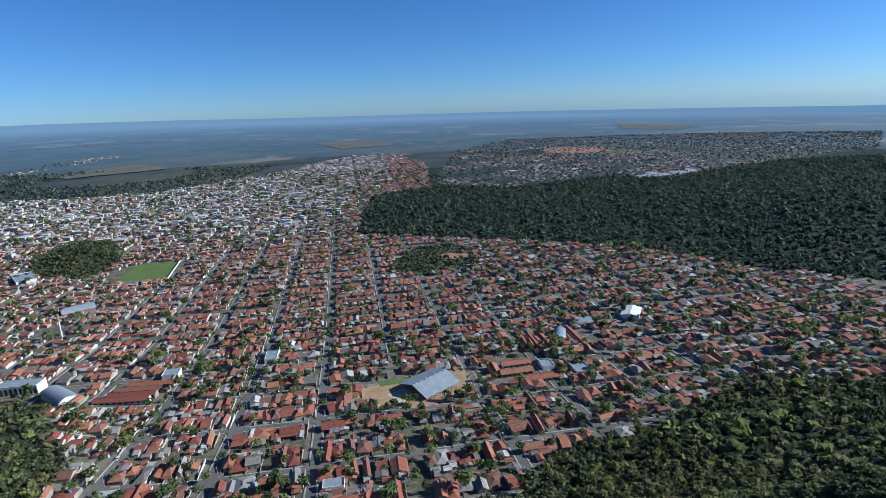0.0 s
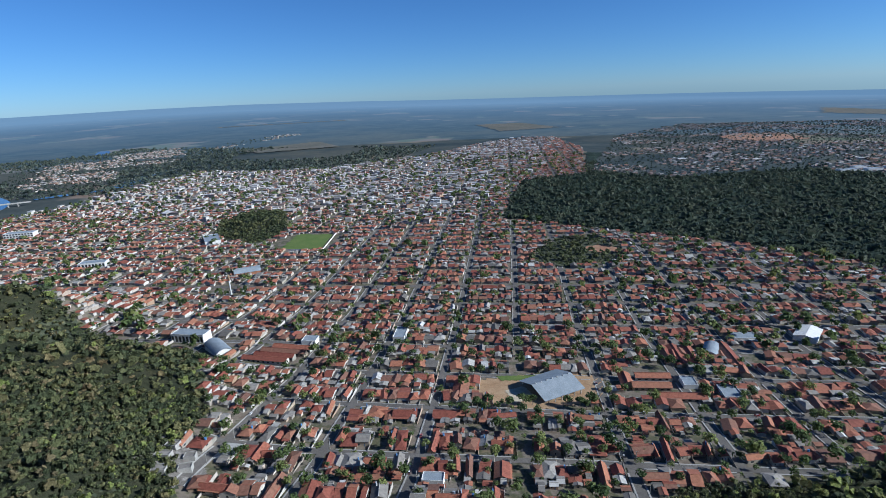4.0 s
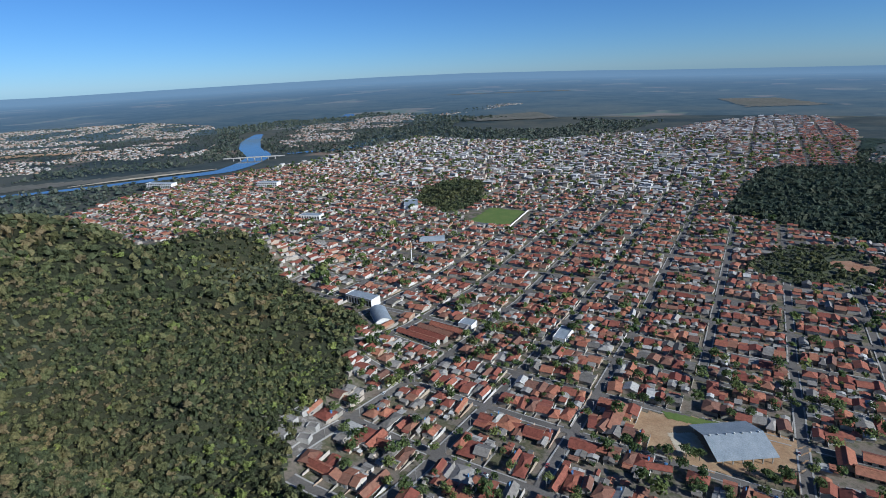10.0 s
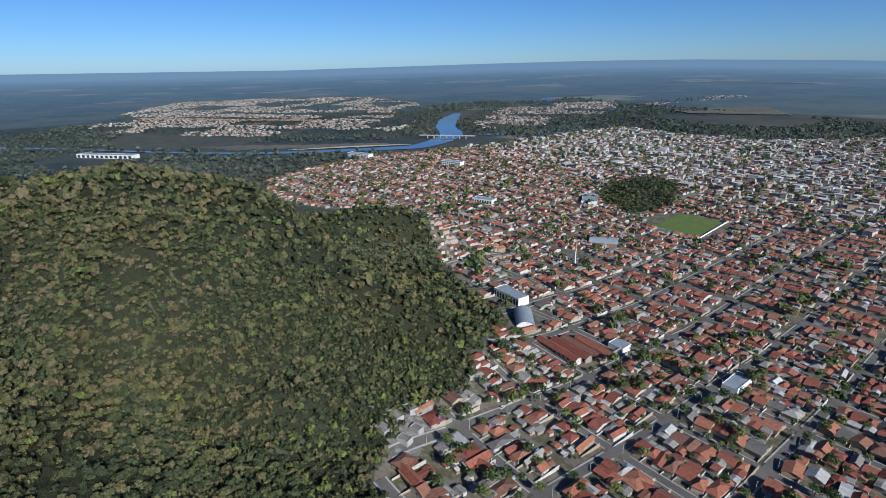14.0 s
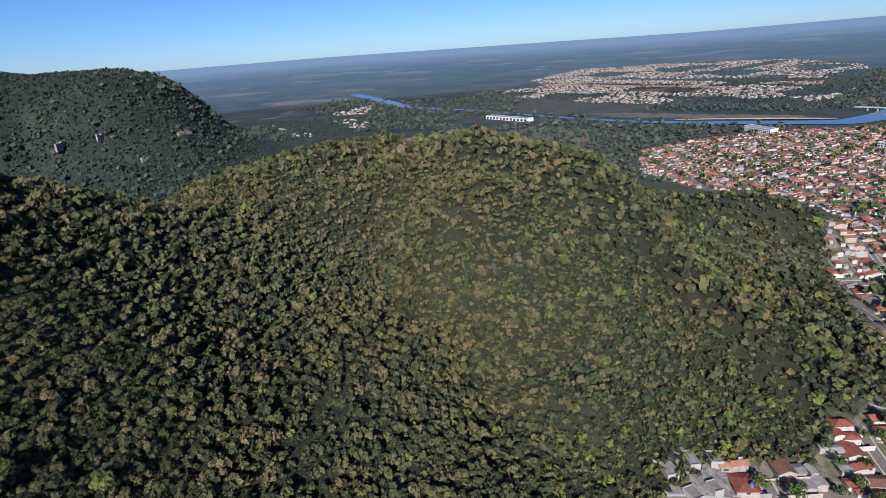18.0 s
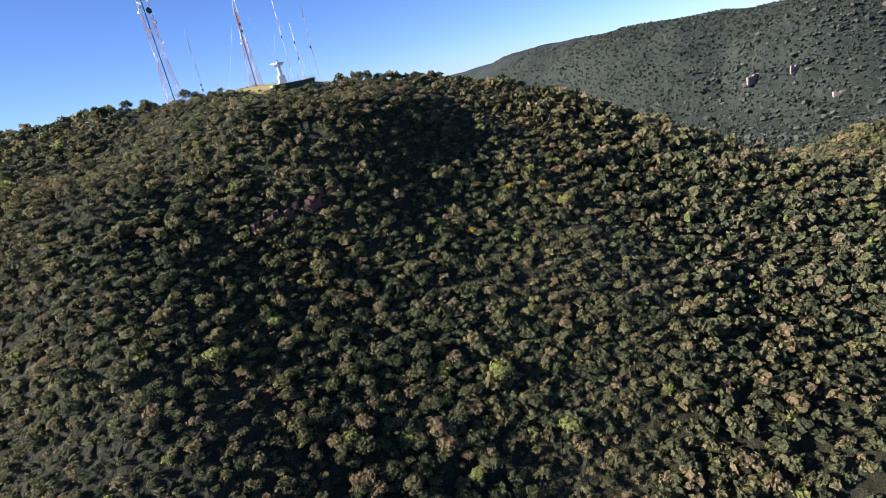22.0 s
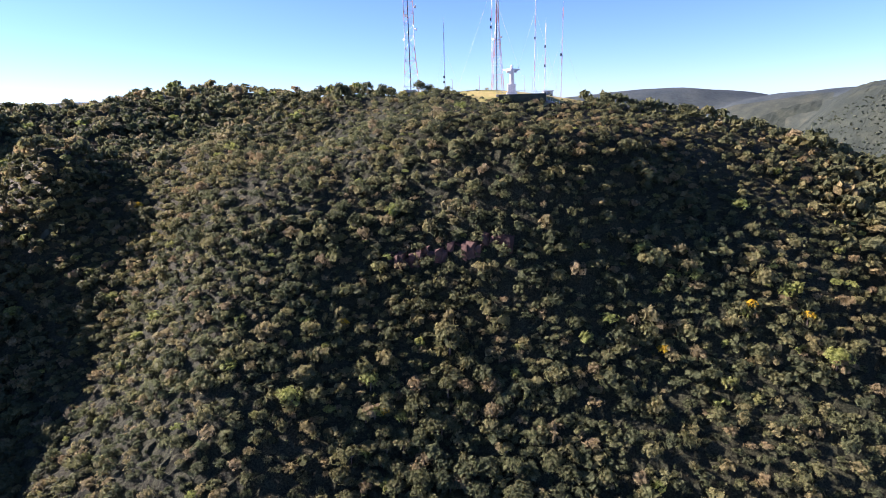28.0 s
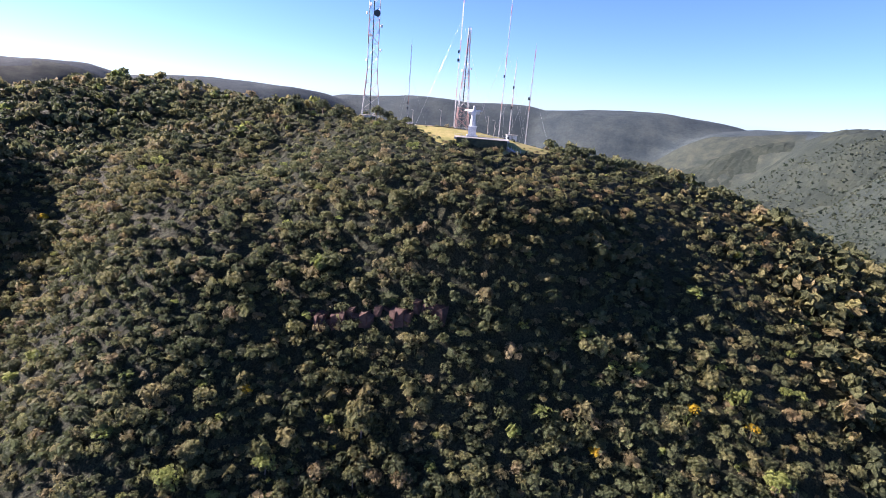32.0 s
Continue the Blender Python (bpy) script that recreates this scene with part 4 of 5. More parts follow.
for name, shapes, sel, mats, label in (("town_houses", HOUSES, rest & ~in_centre & nearer, [WALL_T, ROOF_T], "rows of low houses with clay tile roofs"),
                               ("outer_houses", FAR_HOUSES, rest & ~in_centre & ~nearer, [WALL_T, ROOF_T], "rows of low houses with weathered tile roofs farther off"),
                               ("centre_buildings", FAR_HOUSES, rest & in_centre, [WALL_T, ROOF_C], "dense pale buildings of the town centre")):
    tagged(scatter(name, shapes, p8[sel], mats, tint[sel]), label, "houses", kind="stuff")

for name, poly, step, full in (("east_suburb", EAST_TOWN, 15.5, -0.05), ("west_suburb", WEST_TOWN, 14.5, -0.15), ("north_suburb", FAR_TOWN, 14.0, -0.2), ("road_suburb", ROAD_TOWN, 24.0, 0.0),
                               ("south_suburb", SOUTH_TOWN, 17.0, 0.05)):
    px, py = zip(*poly)

    def built_up(x, y):
        """Quarters of houses with open ground between them, in rows."""
        quarter = np.sin(x * 0.0067 + 2 * np.sin(y * 0.0043)) * np.sin(y * 0.0081 + 1.5 * np.sin(x * 0.0052)) + 0.5 * np.sin(x * 0.021) * np.sin(y * 0.018)
        return inside(poly, x, y) & (quarter > full) & (rng.random(x.shape) < 0.55)

    x, y = woods(min(px), max(px), min(py), max(py), step, built_up)
    n = len(x)
    p = np.c_[x, y, land(x, y), rng.choice([0.2, 1.77], n), rng.uniform(0.5, 1.1, (n, 2)) * rng.choice([1, 1, 1, 2.2], (n, 1), p=[0.4, 0.3, 0.27, 0.03]), rng.uniform(0.7, 1.2, n), rng.choice([0, 2, 4], n)]
    tagged(scatter(name, FAR_HOUSES, p, [WALL_T, ROOF_FAR], rng.random(n)), "scattered pale roofs of a distant suburb", "houses", kind="stuff")
    x, y = woods(min(px), max(px), min(py), max(py), step * 1.45, lambda x, y: inside(poly, x, y))
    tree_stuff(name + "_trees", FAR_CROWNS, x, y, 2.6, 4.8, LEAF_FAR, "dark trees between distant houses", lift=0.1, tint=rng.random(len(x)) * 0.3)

# trees in yards and along streets, thicker in some blocks


def yard(x, y):
    thick = 0.5 + 0.5 * np.sin(x * 0.021 + 2 * np.sin(y * 0.013)) * np.sin(y * 0.027 + 1)
    return in_town(x, y) & is_clear(x, y) & (rng.random(x.shape) < 0.12 + 0.5 * thick ** 1.5 + np.clip((x - 60) / 300, 0, 0.2))


YARD_CROWNS = [crown_piece(170 + s, 130, 0.185, 1.0, 7, 0.5, 1.2) for s in range(6)]
TOWN_CROWNS = [crown_piece(90 + s, 16, 0.42, 0.9, 4, 0.42, 1.2) for s in range(4)]
tx, ty = woods(-600, 700, 215, 620, 8.6, lambda x, y: yard(x, y) & (np.hypot(x, y - 100) < 480))
tree_stuff("yard_trees", YARD_CROWNS, tx, ty, 2.3, 5.4, LEAF_TOWN, "dark green yard trees among the houses", lift=0.5, tint=rng.random(len(tx)))
tx, ty = woods(-1500, 900, 215, 2300, 12.6, lambda x, y: yard(x, y) & (np.hypot(x, y - 100) >= 480))
tree_stuff("street_trees", TOWN_CROWNS, tx, ty, 2.8, 6.2, LEAF_TOWN, "dark green trees between town roofs", lift=0.5, tint=rng.random(len(tx)))

# ---- building blocks for things ----


def thing(name, x, y, z, turn, label, category, group=""):
    """The empty at the base of a thing."""
    ob = new(name)
    ob.matrix_world = Matrix.Translation((x, y, z)) @ Matrix.Rotation(turn, 4, "Z")
    return tagged(ob, label, category, group)


def part(name, verts, faces, mat, parent, label="", smooth=False):
    ob = link_mesh(name, np.asarray(verts, float), np.asarray(faces), [mat], parent=parent, smooth=smooth)
    return tagged(ob, label) if label else ob


def box_part(name, x0, x1, y0, y1, z0, z1, mat, parent, label=""):
    return part(name, *box_piece(x0, x1, y0, y1, z0, z1), mat, parent, label)


def tube(a, b, r0, r1=None, sides=6):
    """A capped bar from a to b: verts and quads."""
    a, b = np.array(a, float), np.array(b, float)
    w = (b - a) / np.linalg.norm(b - a)
    s = np.cross(w, (0, 0, 1) if abs(w[2]) < 0.9 else (1, 0, 0))
    s /= np.linalg.norm(s)
    t = np.cross(w, s)
    g = np.arange(sides) / sides * 2 * math.pi
    ring = np.cos(g)[:, None] * s + np.sin(g)[:, None] * t
    v = np.concatenate([a + ring * r0, b + ring * (r0 if r1 is None else r1)])
    k = np.arange(sides)
    f = [(i, (i + 1) % sides, (i + 1) % sides + sides, i + sides) for i in k]
    for base in (0, sides):
        f += [(base, base + i, base + i + 1, base + i + 2) for i in range(1, sides - 2, 2)]
    return v, np.array(f)


def bars(name, some, mat, parent, label=""):
    """Bars that belong to one part, as one mesh."""
    v, f, _ = joined([(*tube(*bar), 0) for bar in some])
    return part(name, v, f, mat, parent, label)


# ---- houses near the hill, each with its parts ----


def build_house(name, w, d, h, rise, roof_mat, x, y, z, turn, label, tank=False, porch=False, hip=False, lean_to=False):
    house = thing(name, x, y, z, turn, label, "house", "houses at the foot of the hill")
    part("wall", *wall_piece(w, d, h, 0.01 if hip else rise), WALL, house)
    if hip:
        part("roof", *hip_piece(w, d, h + 0.02, rise, 0.55), roof_mat, house)
        r = max(w / 2 - d * 0.42, 0.3)
        part("ridge", *box_piece(-r - 0.1, r + 0.1, -0.18, 0.18, h + rise - 0.08, h + rise + 0.16), roof_mat, house)
    else:
        for v, f, _ in gable_piece(w, d, h, rise, 0.55):
            part("roof_slope", v, f, roof_mat, house)
        part("ridge", *box_piece(-w / 2 - 0.5, w / 2 + 0.5, -0.18, 0.18, h + rise + 0.1, h + rise + 0.34), roof_mat, house)
    if lean_to:
        v, f = box_piece(-w / 2 + 0.2, w * 0.3, d / 2 + 0.3, d / 2 + 4.2, h - 0.75, h - 0.6)
        v[v[:, 1] > d / 2 + 2, 2] -= 0.5
        part("lean_to_roof", v, f, ROOF_GREY, house, "grey sheet lean-to roof")
        for s in (-1, 1):
            box_part("post", (w * 0.25 - 0.3) * s - 0.08, (w * 0.25 - 0.3) * s + 0.08, d / 2 + 3.7, d / 2 + 3.86, -0.6, h - 1.15, WALL, house)
    for s in (-1, 1):
        pane = box_part("window", -w * 0.3 - 0.7, -w * 0.3 + 0.7, s * d / 2 - 0.06, s * d / 2 + 0.06, 1.0, 2.1, GLASS_DARK, house)
        box_part("sill", -w * 0.3 - 0.85, -w * 0.3 + 0.85, s * d / 2 - 0.16, s * d / 2 + 0.16, 0.88, 0.998, CONCRETE, pane)
        box_part("window", s * w / 2 - 0.06, s * w / 2 + 0.06, -0.8, 0.8, 1.0, 2.1, GLASS_DARK, house)
    box_part("door", w * 0.15 - 0.45, w * 0.15 + 0.45, -d / 2 - 0.07, -d / 2 + 0.05, -0.3, 2.1, DOOR, house)
    if tank:
        v, f = tube((w * 0.3, d * 0.2, h), (w * 0.3, d * 0.2, h + rise + 1.1), 0.65, 0.75, 8)
        part("water_tank", v, f, TANK, house, "round plastic water tank", smooth=False)
    if porch:
        v, f = box_piece(-w / 2, w / 2, -d / 2 - 2.6, -d / 2 + 0.1, h - 0.55, h - 0.35)
        v[v[:, 1] > -d / 2 - 1, 2] += 0.4
        part("porch_roof", v, f, roof_mat, house)
        for s in (-1, 1):
            box_part("post", s * (w / 2 - 0.3) - 0.12, s * (w / 2 - 0.3) + 0.12, -d / 2 - 2.4, -d / 2 - 2.16, -0.6, h - 0.4, WALL, house)
    return house


RED_LABEL, GREY_LABEL, SHED_LABEL = "low house with weathered orange clay tile roof", "low house with grey sheet roof and painted walls", "small backyard shed with grey sheet roof"
KINDS = {}
for (x, y, turn, sx, sy, sz, piece, back), z, t in zip(near_lots, near_z, tint[:NEAR]):
    red = t < 0.65
    key = (int(piece), bool(red), int(t * 50) % 3)
    m = Matrix.Translation((x, y, z)) @ Matrix.Rotation(turn, 4, "Z") @ Matrix.Diagonal((sx, sy, sz, 1))
    if key not in KINDS:
        w, d, h, rise = ((9.5, 13, 3.1, 1.7), (8.5, 16, 3.2, 1.6), (10, 9, 3.0, 1.5), (7, 7, 2.7, 0.8))[key[0]]
        label = SHED_LABEL if back and not red else "small outbuilding with orange tile roof" if back else RED_LABEL if red else GREY_LABEL
        name = "shed" if back else "house"
        KINDS[key] = build_house(name, w, d, h, rise, ROOF if red else ROOF_GREY, x, y, z, turn, label, tank=key[2] == 1 and not back, porch=key[2] == 2 and not back, hip=key[0] == 2, lean_to=key[2] == 0 and not back)
        KINDS[key].matrix_world = m
    else:
        copy_thing(KINDS[key], m)

# ---- large buildings that stand out ----


def build_hall(name, x, y, length, width, eaves, rise, turn, label, roof=None, wall=None, columns=0, category="hall", open_end=False, pitched=False):
    """A hall with an arched or a low pitched sheet roof, its axis along local x."""
    z = float(land(x, y))
    hall = thing(name, x, y, z, turn, label, category)
    roof, wall = roof or METAL_ROOF, wall or WHITE
    g = np.linspace(-1, 1, 13)
    yy, zz = g * (width / 2 + 0.6), eaves + rise * (1 - (np.abs(g) if pitched else g ** 2))
    for s in () if open_end else (-1, 1):
        box_part("side_wall", -length / 2, length / 2, s * width / 2 - 0.15, s * width / 2 + 0.15, -2.5, eaves - 0.3, wall, hall)
        v = np.concatenate([np.c_[np.full(13, s * length / 2), g * width / 2, np.full(13, -2.5)], np.c_[np.full(13, s * length / 2), g * width / 2, zz - 0.3]])
        k = np.arange(12)
        part("end_wall", v, np.stack([k, k + 1, k + 14, k + 13], -1), wall, hall)
    lx = np.linspace(-length / 2 - 0.8, length / 2 + 0.8, 9)
    for n, (x0, x1) in enumerate(zip(lx[:-1], lx[1:])):
        top = np.concatenate([np.c_[np.full(13, q), yy, zz + (0.05 if n % 2 else 0)] for q in (x0, x1)])
        v = np.concatenate([top, top - (0, 0, 0.25)])
        k = np.arange(12)
        f = [np.stack([k, k + 13, k + 14, k + 1], -1), np.stack([k + 26, k + 27, k + 40, k + 39], -1), np.array([(0, 26, 39, 13), (12, 25, 51, 38)])]
        if n in (0, 7):
            e = 0 if n == 0 else 13
            f.append(np.stack([k + e, k + 1 + e, k + 27 + e, k + 26 + e], -1))
        part("roof_panel", v, np.concatenate(f), roof, hall)
    for n in range(columns):
        q = -length / 2 + (n + 0.5) * length / columns
        for s in (-1, 1):
            box_part("column", q - 0.25, q + 0.25, s * (width / 2 + 0.15) - 0.3, s * (width / 2 + 0.15) + 0.3, -2.5, eaves, CONCRETE, hall)
    return hall


def build_block(name, x, y, w, d, h, turn, label, wall=None, roof=None, openings=0, category="building", storeys=1):
    """A flat-roofed building with a parapet and rows of windows."""
    z = float(land(x, y))
    block = thing(name, x, y, z, turn, label, category)
    box_part("wall", -w / 2, w / 2, -d / 2, d / 2, -2.5, h, wall or WHITE, block)
    box_part("roof", -w / 2 + 0.3, w / 2 - 0.3, -d / 2 + 0.3, d / 2 - 0.3, h + 0.004, h + 0.15, roof or METAL_ROOF, block)
    for s in (-1, 1):
        box_part("parapet", -w / 2, w / 2, s * (d / 2 - 0.13) - 0.13, s * (d / 2 - 0.13) + 0.13, h + 0.002, h + 0.7, wall or WHITE, block)
        box_part("parapet", s * (w / 2 - 0.13) - 0.13, s * (w / 2 - 0.13) + 0.13, -d / 2 + 0.27, d / 2 - 0.27, h + 0.002, h + 0.7, wall or WHITE, block)
    for n in range(openings):
        q = -w / 2 + (n + 0.5) * w / openings
        for storey in range(storeys):
            zz = h / storeys * storey
            for s in (-1, 1):
                box_part("window", q - w / openings * 0.3, q + w / openings * 0.3, s * d / 2 - 0.08, s * d / 2 + 0.08, zz + 0.9, zz + h / storeys * 0.82, GLASS_DARK, block)
    return block


def build_pavilion(x, y, w, d, turn, label, mat=None, h=3.6, rise=2.0):
    """A long building under one pitched roof, its ridge along local x."""
    z = float(land(x, y)) + 0.3
    p = thing("pavilion", x, y, z, turn, label, "school building", "school pavilions")
    part("wall", *wall_piece(w, d, h, rise), WALL, p)
    for v, f, _ in gable_piece(w, d, h, rise, 0.8):
        part("roof_slope", v, f, mat or ROOF, p)
    part("ridge", *box_piece(-w / 2 - 0.7, w / 2 + 0.7, -0.2, 0.2, h + rise + 0.1, h + rise + 0.36), mat or ROOF, p)
    for n in range(max(2, int(w // 5))):
        q = -w / 2 + (n + 0.5) * w / max(2, int(w // 5))
        for s in (-1, 1):
            box_part("window", q - 1.2, q + 1.2, s * d / 2 - 0.07, s * d / 2 + 0.07, 1.0, 2.4, GLASS_DARK, p)
    return p


build_hall("sports_hall", -17, 431, 38, 36, 5.2, 5.6, radians(42), "large sports hall with pale pitched metal roof and open sides", columns=6, open_end=True, pitched=True)
for n in range(7):
    q = -16 + n * 5.4
    x, y = -17 + q * math.cos(radians(42)) + 0.9 * math.sin(radians(42)), 431 + q * math.sin(radians(42)) - 0.9 * math.cos(radians(42))
    vent = thing("roof_vent", x, y, float(land(-17, 431)) + 10.6, radians(42), "small round metal ventilator on the hall roof", "roof vent", "ventilators on the hall")
    bars("neck", [((0, 0, -0.4), (0, 0, 0.5), 0.35, 0.35, 8)], STEEL, vent)
    bars("cowl", [((0, 0, 0.5), (0, 0, 1.1), 0.55, 0.4, 8)], WHITE, vent)
build_hall("market_hall", -346, 436, 34, 16, 5.0, 4.0, radians(-33), "long shed with silver arched metal roof beside the wood")
build_hall("gymnasium", -505, 705, 38, 22, 5.0, 5.0, radians(40), "gymnasium with grey arched roof and brick walls", wall=mottled("brick wall", [(0.3, (0.28, 0.12, 0.07)), (0.7, (0.38, 0.18, 0.11))], 0.2, 2.0))
build_hall("workshop", 122, 541, 24, 13, 4.5, 3.2, radians(75), "workshop under a grey arched metal roof")
build_block("white_building", -401, 462, 38, 15, 9, radians(6), "white two storey building with tall arched openings", openings=9)
build_block("flat_store", -269, 482, 15, 13, 5, TURN, "low store with pale blue sheet roof")
build_block("flat_warehouse", -182, 518, 12, 27, 6, TURN, "warehouse with white sheet roof")
build_block("flat_shop", 160, 588, 23, 14, 4.5, TURN, "shop with long white roof")
build_block("white_house", -73, 283, 13, 8, 4.0, TURN, "house with white and blue sheet roof")
build_block("school_block", 92, 464, 11, 15, 4.0, TURN, "school wing with white sheet roof")
build_block("depot", 120, 450, 14, 18, 4.5, TURN, "depot with pale grey roof")
build_block("clinic", -699, 868, 28, 60, 8, radians(43), "large building with grey sheet roof below a wooded knoll")
build_block("white_store", -803, 700, 42, 20, 8, radians(27), "white store building in the town", openings=8)
build_block("hotel", -1425, 700, 78, 22, 12, radians(25), "long white hotel by the river", openings=14, storeys=3)
build_block("court_building", -1162, 846, 58, 20, 13, radians(25), "white public building of several storeys", openings=10, storeys=3)
build_block("riverside_works", -1855, 80, 190, 30, 10, radians(48), "long white works building beyond the hill", openings=12)
for x, y, w, d in ((655, 1735, 50, 22), (720, 1752, 40, 20), (785, 1785, 55, 24), (840, 1815, 36, 20), (700, 1790, 34, 18)):
    build_block("warehouse", x, y, w, d, 7, radians(15), "long white warehouse beyond the wooded ridge", category="warehouse")
for x, y, w, d, t in ((-228, 238, 9, 6, 0.3), (-218, 247, 8, 6, 0.5), (-236, 250, 10, 5, 0.2), (-224, 258, 7, 5, 0.4), (-240, 262, 8, 6, 0.1)):
    build_block("hut", x, y, w, d, 2.8, t, "low grey hut with sheet roof at the edge of the wood", wall=CONCRETE, roof=ROOF_GREY, category="hut")
build_hall("covered_gym", 222, 606, 30, 20, 5, 2.6, radians(64), "gymnasium with white pitched roof", roof=WHITE, pitched=True)
for n in range(4):
    build_pavilion(-284 + 2.6 * n, 424 + 12 * n, 46 - 5 * (n % 2), 7.6, TURN - 0.12, "long school pavilion with red clay tile roof")
for x, y, w, d, t in ((64, 470, 28, 9, 0), (62, 451, 30, 9, 0), (83, 436, 36, 9, 0), (42, 458, 18, 9, math.pi / 2), (90, 521, 38, 10, math.pi / 2), (102, 523, 38, 9, math.pi / 2),
                      (136, 533, 46, 10, math.pi / 2), (-89, 412, 34, 12, math.pi / 2), (80, 519, 34, 8, math.pi / 2)):
    build_pavilion(x, y, w, d, TURN + t, "pavilion with bright orange clay tile roof")


def build_water_tower(x, y, h):
    z = float(land(x, y))
    t = thing("water_tower", x, y, z, 0, "slender white and orange water tower above the roofs", "water tower")
    v, f = tube((0, 0, -1), (0, 0, h * 0.72), 0.9, 0.8, 12)
    part("column", v, f, WHITE, t)
    v, f = tube((0, 0, h * 0.72), (0, 0, h), 1.25, 1.25, 12)
    part("tank", v, f, DIRT, t, "orange tank")


build_water_tower(-468, 616, 29)

# ---- ground works: pitch, bare earth, river ----


def patch(name, poly, mat, label, category, lift=0.3, kind="structure"):
    """A flat piece of ground laid over the sheet, cut into small squares that follow it."""
    px, py = zip(*poly)
    step = max((max(px) - min(px)), (max(py) - min(py))) / 26
    xs, ys = np.arange(min(px), max(px) + step, step), np.arange(min(py), max(py) + step, step)
    x, y = np.meshgrid(xs, ys)
    v = np.stack([x.ravel(), y.ravel(), land(x, y).ravel() + lift], -1)
    i, j = np.meshgrid(np.arange(len(xs) - 1), np.arange(len(ys) - 1))
    k = (j * len(xs) + i).ravel()
    f = np.stack([k, k + 1, k + 1 + len(xs), k + len(xs)], -1)
    m = v[f].mean(1)
    return tagged(link_mesh(name, settle(v), f[inside(poly, m[:, 0], m[:, 1])], [mat], smooth=True), label, category, kind=kind)


patch("pitch", [(-529, 831), (-454, 845), (-482, 946), (-554, 939)], TURF, "green football pitch with worn grass", "pitch", 0.5)
patch("earth", [(-86, 432), (-76, 396), (-20, 394), (24, 424), (22, 462), (-4, 470), (-36, 456)], DIRT, "bare ochre earth round the sports hall", "earth", 0.35)
patch("court", [(-54, 420), (-40, 432), (-27, 414), (-42, 402)], SAND, "pale concrete court beside the hall", "court", 0.55)
patch("lawn", [(-66, 446), (-30, 456), (-36, 444), (-60, 438)], TURF, "strip of grass on a terrace", "lawn", 0.55)
patch("red_slope", [(-8, 895), (22, 880), (50, 892), (46, 915), (18, 928), (-4, 915)], RED_SOIL, "bare red soil on a low rise", "earth", 0.4)
patch("red_field", [(560, 2660), (700, 2600), (860, 2680), (820, 2960), (640, 3020), (540, 2860)], RED_SOIL, "bare red field among distant houses", "field", 3.0)
patch("bare_ground", [(-250, 232), (-216, 226), (-206, 250), (-226, 270), (-252, 268)], RUBBLE, "bare grey rubble at the edge of the wood", "earth", 0.3)
patch("summit_grass", [(-82, -72), (-69, -58), (-44, -57), (-32, -67), (-20, -83), (-5, -87), (4, -102), (-20, -120), (-80, -106)], DRY_GRASS, "dry yellow grass on the summit", "grass", 0.3)
patch("summit_track", [(-56, -78), (-36, -74), (-20, -90), (-12, -100), (-30, -108), (-54, -100)], SAND, "pale sandy track on the summit", "track", 0.45)
for s in (-1, 1):
    gx0, gy0 = (-491 + s * -14, 838) if s < 0 else (-518, 942)
    goal = thing("goal", gx0, gy0, float(land(gx0, gy0)) + 0.5, radians(10), "white goal frame on the pitch", "goal", "goals")
    bars("goal_frame", [((-3.6, 0, 0), (-3.6, 0, 2.4), 0.08), ((3.6, 0, 0), (3.6, 0, 2.4), 0.08), ((-3.6, 0, 2.4), (3.6, 0, 2.4), 0.08)], WHITE, goal)
for (ax, ay), (bx, by) in (((-448, 842), (-478, 952)), ((-535, 828), (-450, 838))):
    n = 14
    wall = thing("stadium_wall", ax, ay, float(land(ax, ay)), 0, "white perimeter wall beside the pitch", "wall", "walls round the pitch")
    for q in range(n):
        x0, y0 = (bx - ax) * q / n, (by - ay) * q / n
        a0 = math.atan2(by - ay, bx - ax)
        l = math.hypot(bx - ax, by - ay) / n
        v, f = box_piece(0, l - 0.05, -0.15, 0.15, -1, 2.6)
        v = np.c_[v[:, 0] * math.cos(a0) - v[:, 1] * math.sin(a0) + x0, v[:, 0] * math.sin(a0) + v[:, 1] * math.cos(a0) + y0, v[:, 2]]
        part("wall_panel", v, f, WHITE, wall)


def ribbon(name, line, mat, label, category, lift):
    """A winding band (x, y, width), laid level along its way."""
    line = np.array(line, float)
    s = np.linspace(0, len(line) - 1, len(line) * 8)
    p = np.stack([np.interp(s, np.arange(len(line)), line[:, c]) for c in range(3)], -1)
    for _ in range(6):
        p[1:-1] = 0.25 * p[:-2] + 0.5 * p[1:-1] + 0.25 * p[2:]
    t = np.gradient(p[:, :2], axis=0)
    t /= np.linalg.norm(t, axis=1)[:, None]
    nrm = np.c_[-t[:, 1], t[:, 0]]
    cols = [p[:, :2] + nrm * p[:, 2:3] * k / 2 for k in (-1, -0.5, 0, 0.5, 1)]
    v = np.concatenate([np.c_[c, land(*c.T) + lift] for c in cols])
    m = len(p)
    k = np.arange(m - 1)
    f = np.concatenate([np.stack([k + c * m, k + 1 + c * m, k + 1 + (c + 1) * m, k + (c + 1) * m], -1) for c in range(4)])
    return tagged(link_mesh(name, settle(v), f, [mat], smooth=True), label, category, kind="structure")


RIVER = [(-3258, -914, 70), (-2692, -553, 70), (-2404, -392, 55), (-2150, -50, 22), (-1890, 190, 24), (-1690, 418, 34), (-1600, 598, 44), (-1530, 820, 58), (-1500, 920, 70), (-1572, 1040, 80), (-1689, 1165, 85), (-1962, 1290, 88), (-2209, 1454, 80), (-2400, 1620, 40)]
ribbon("water", RIVER, water_m, "blue river winding past the town", "river", 2.0)
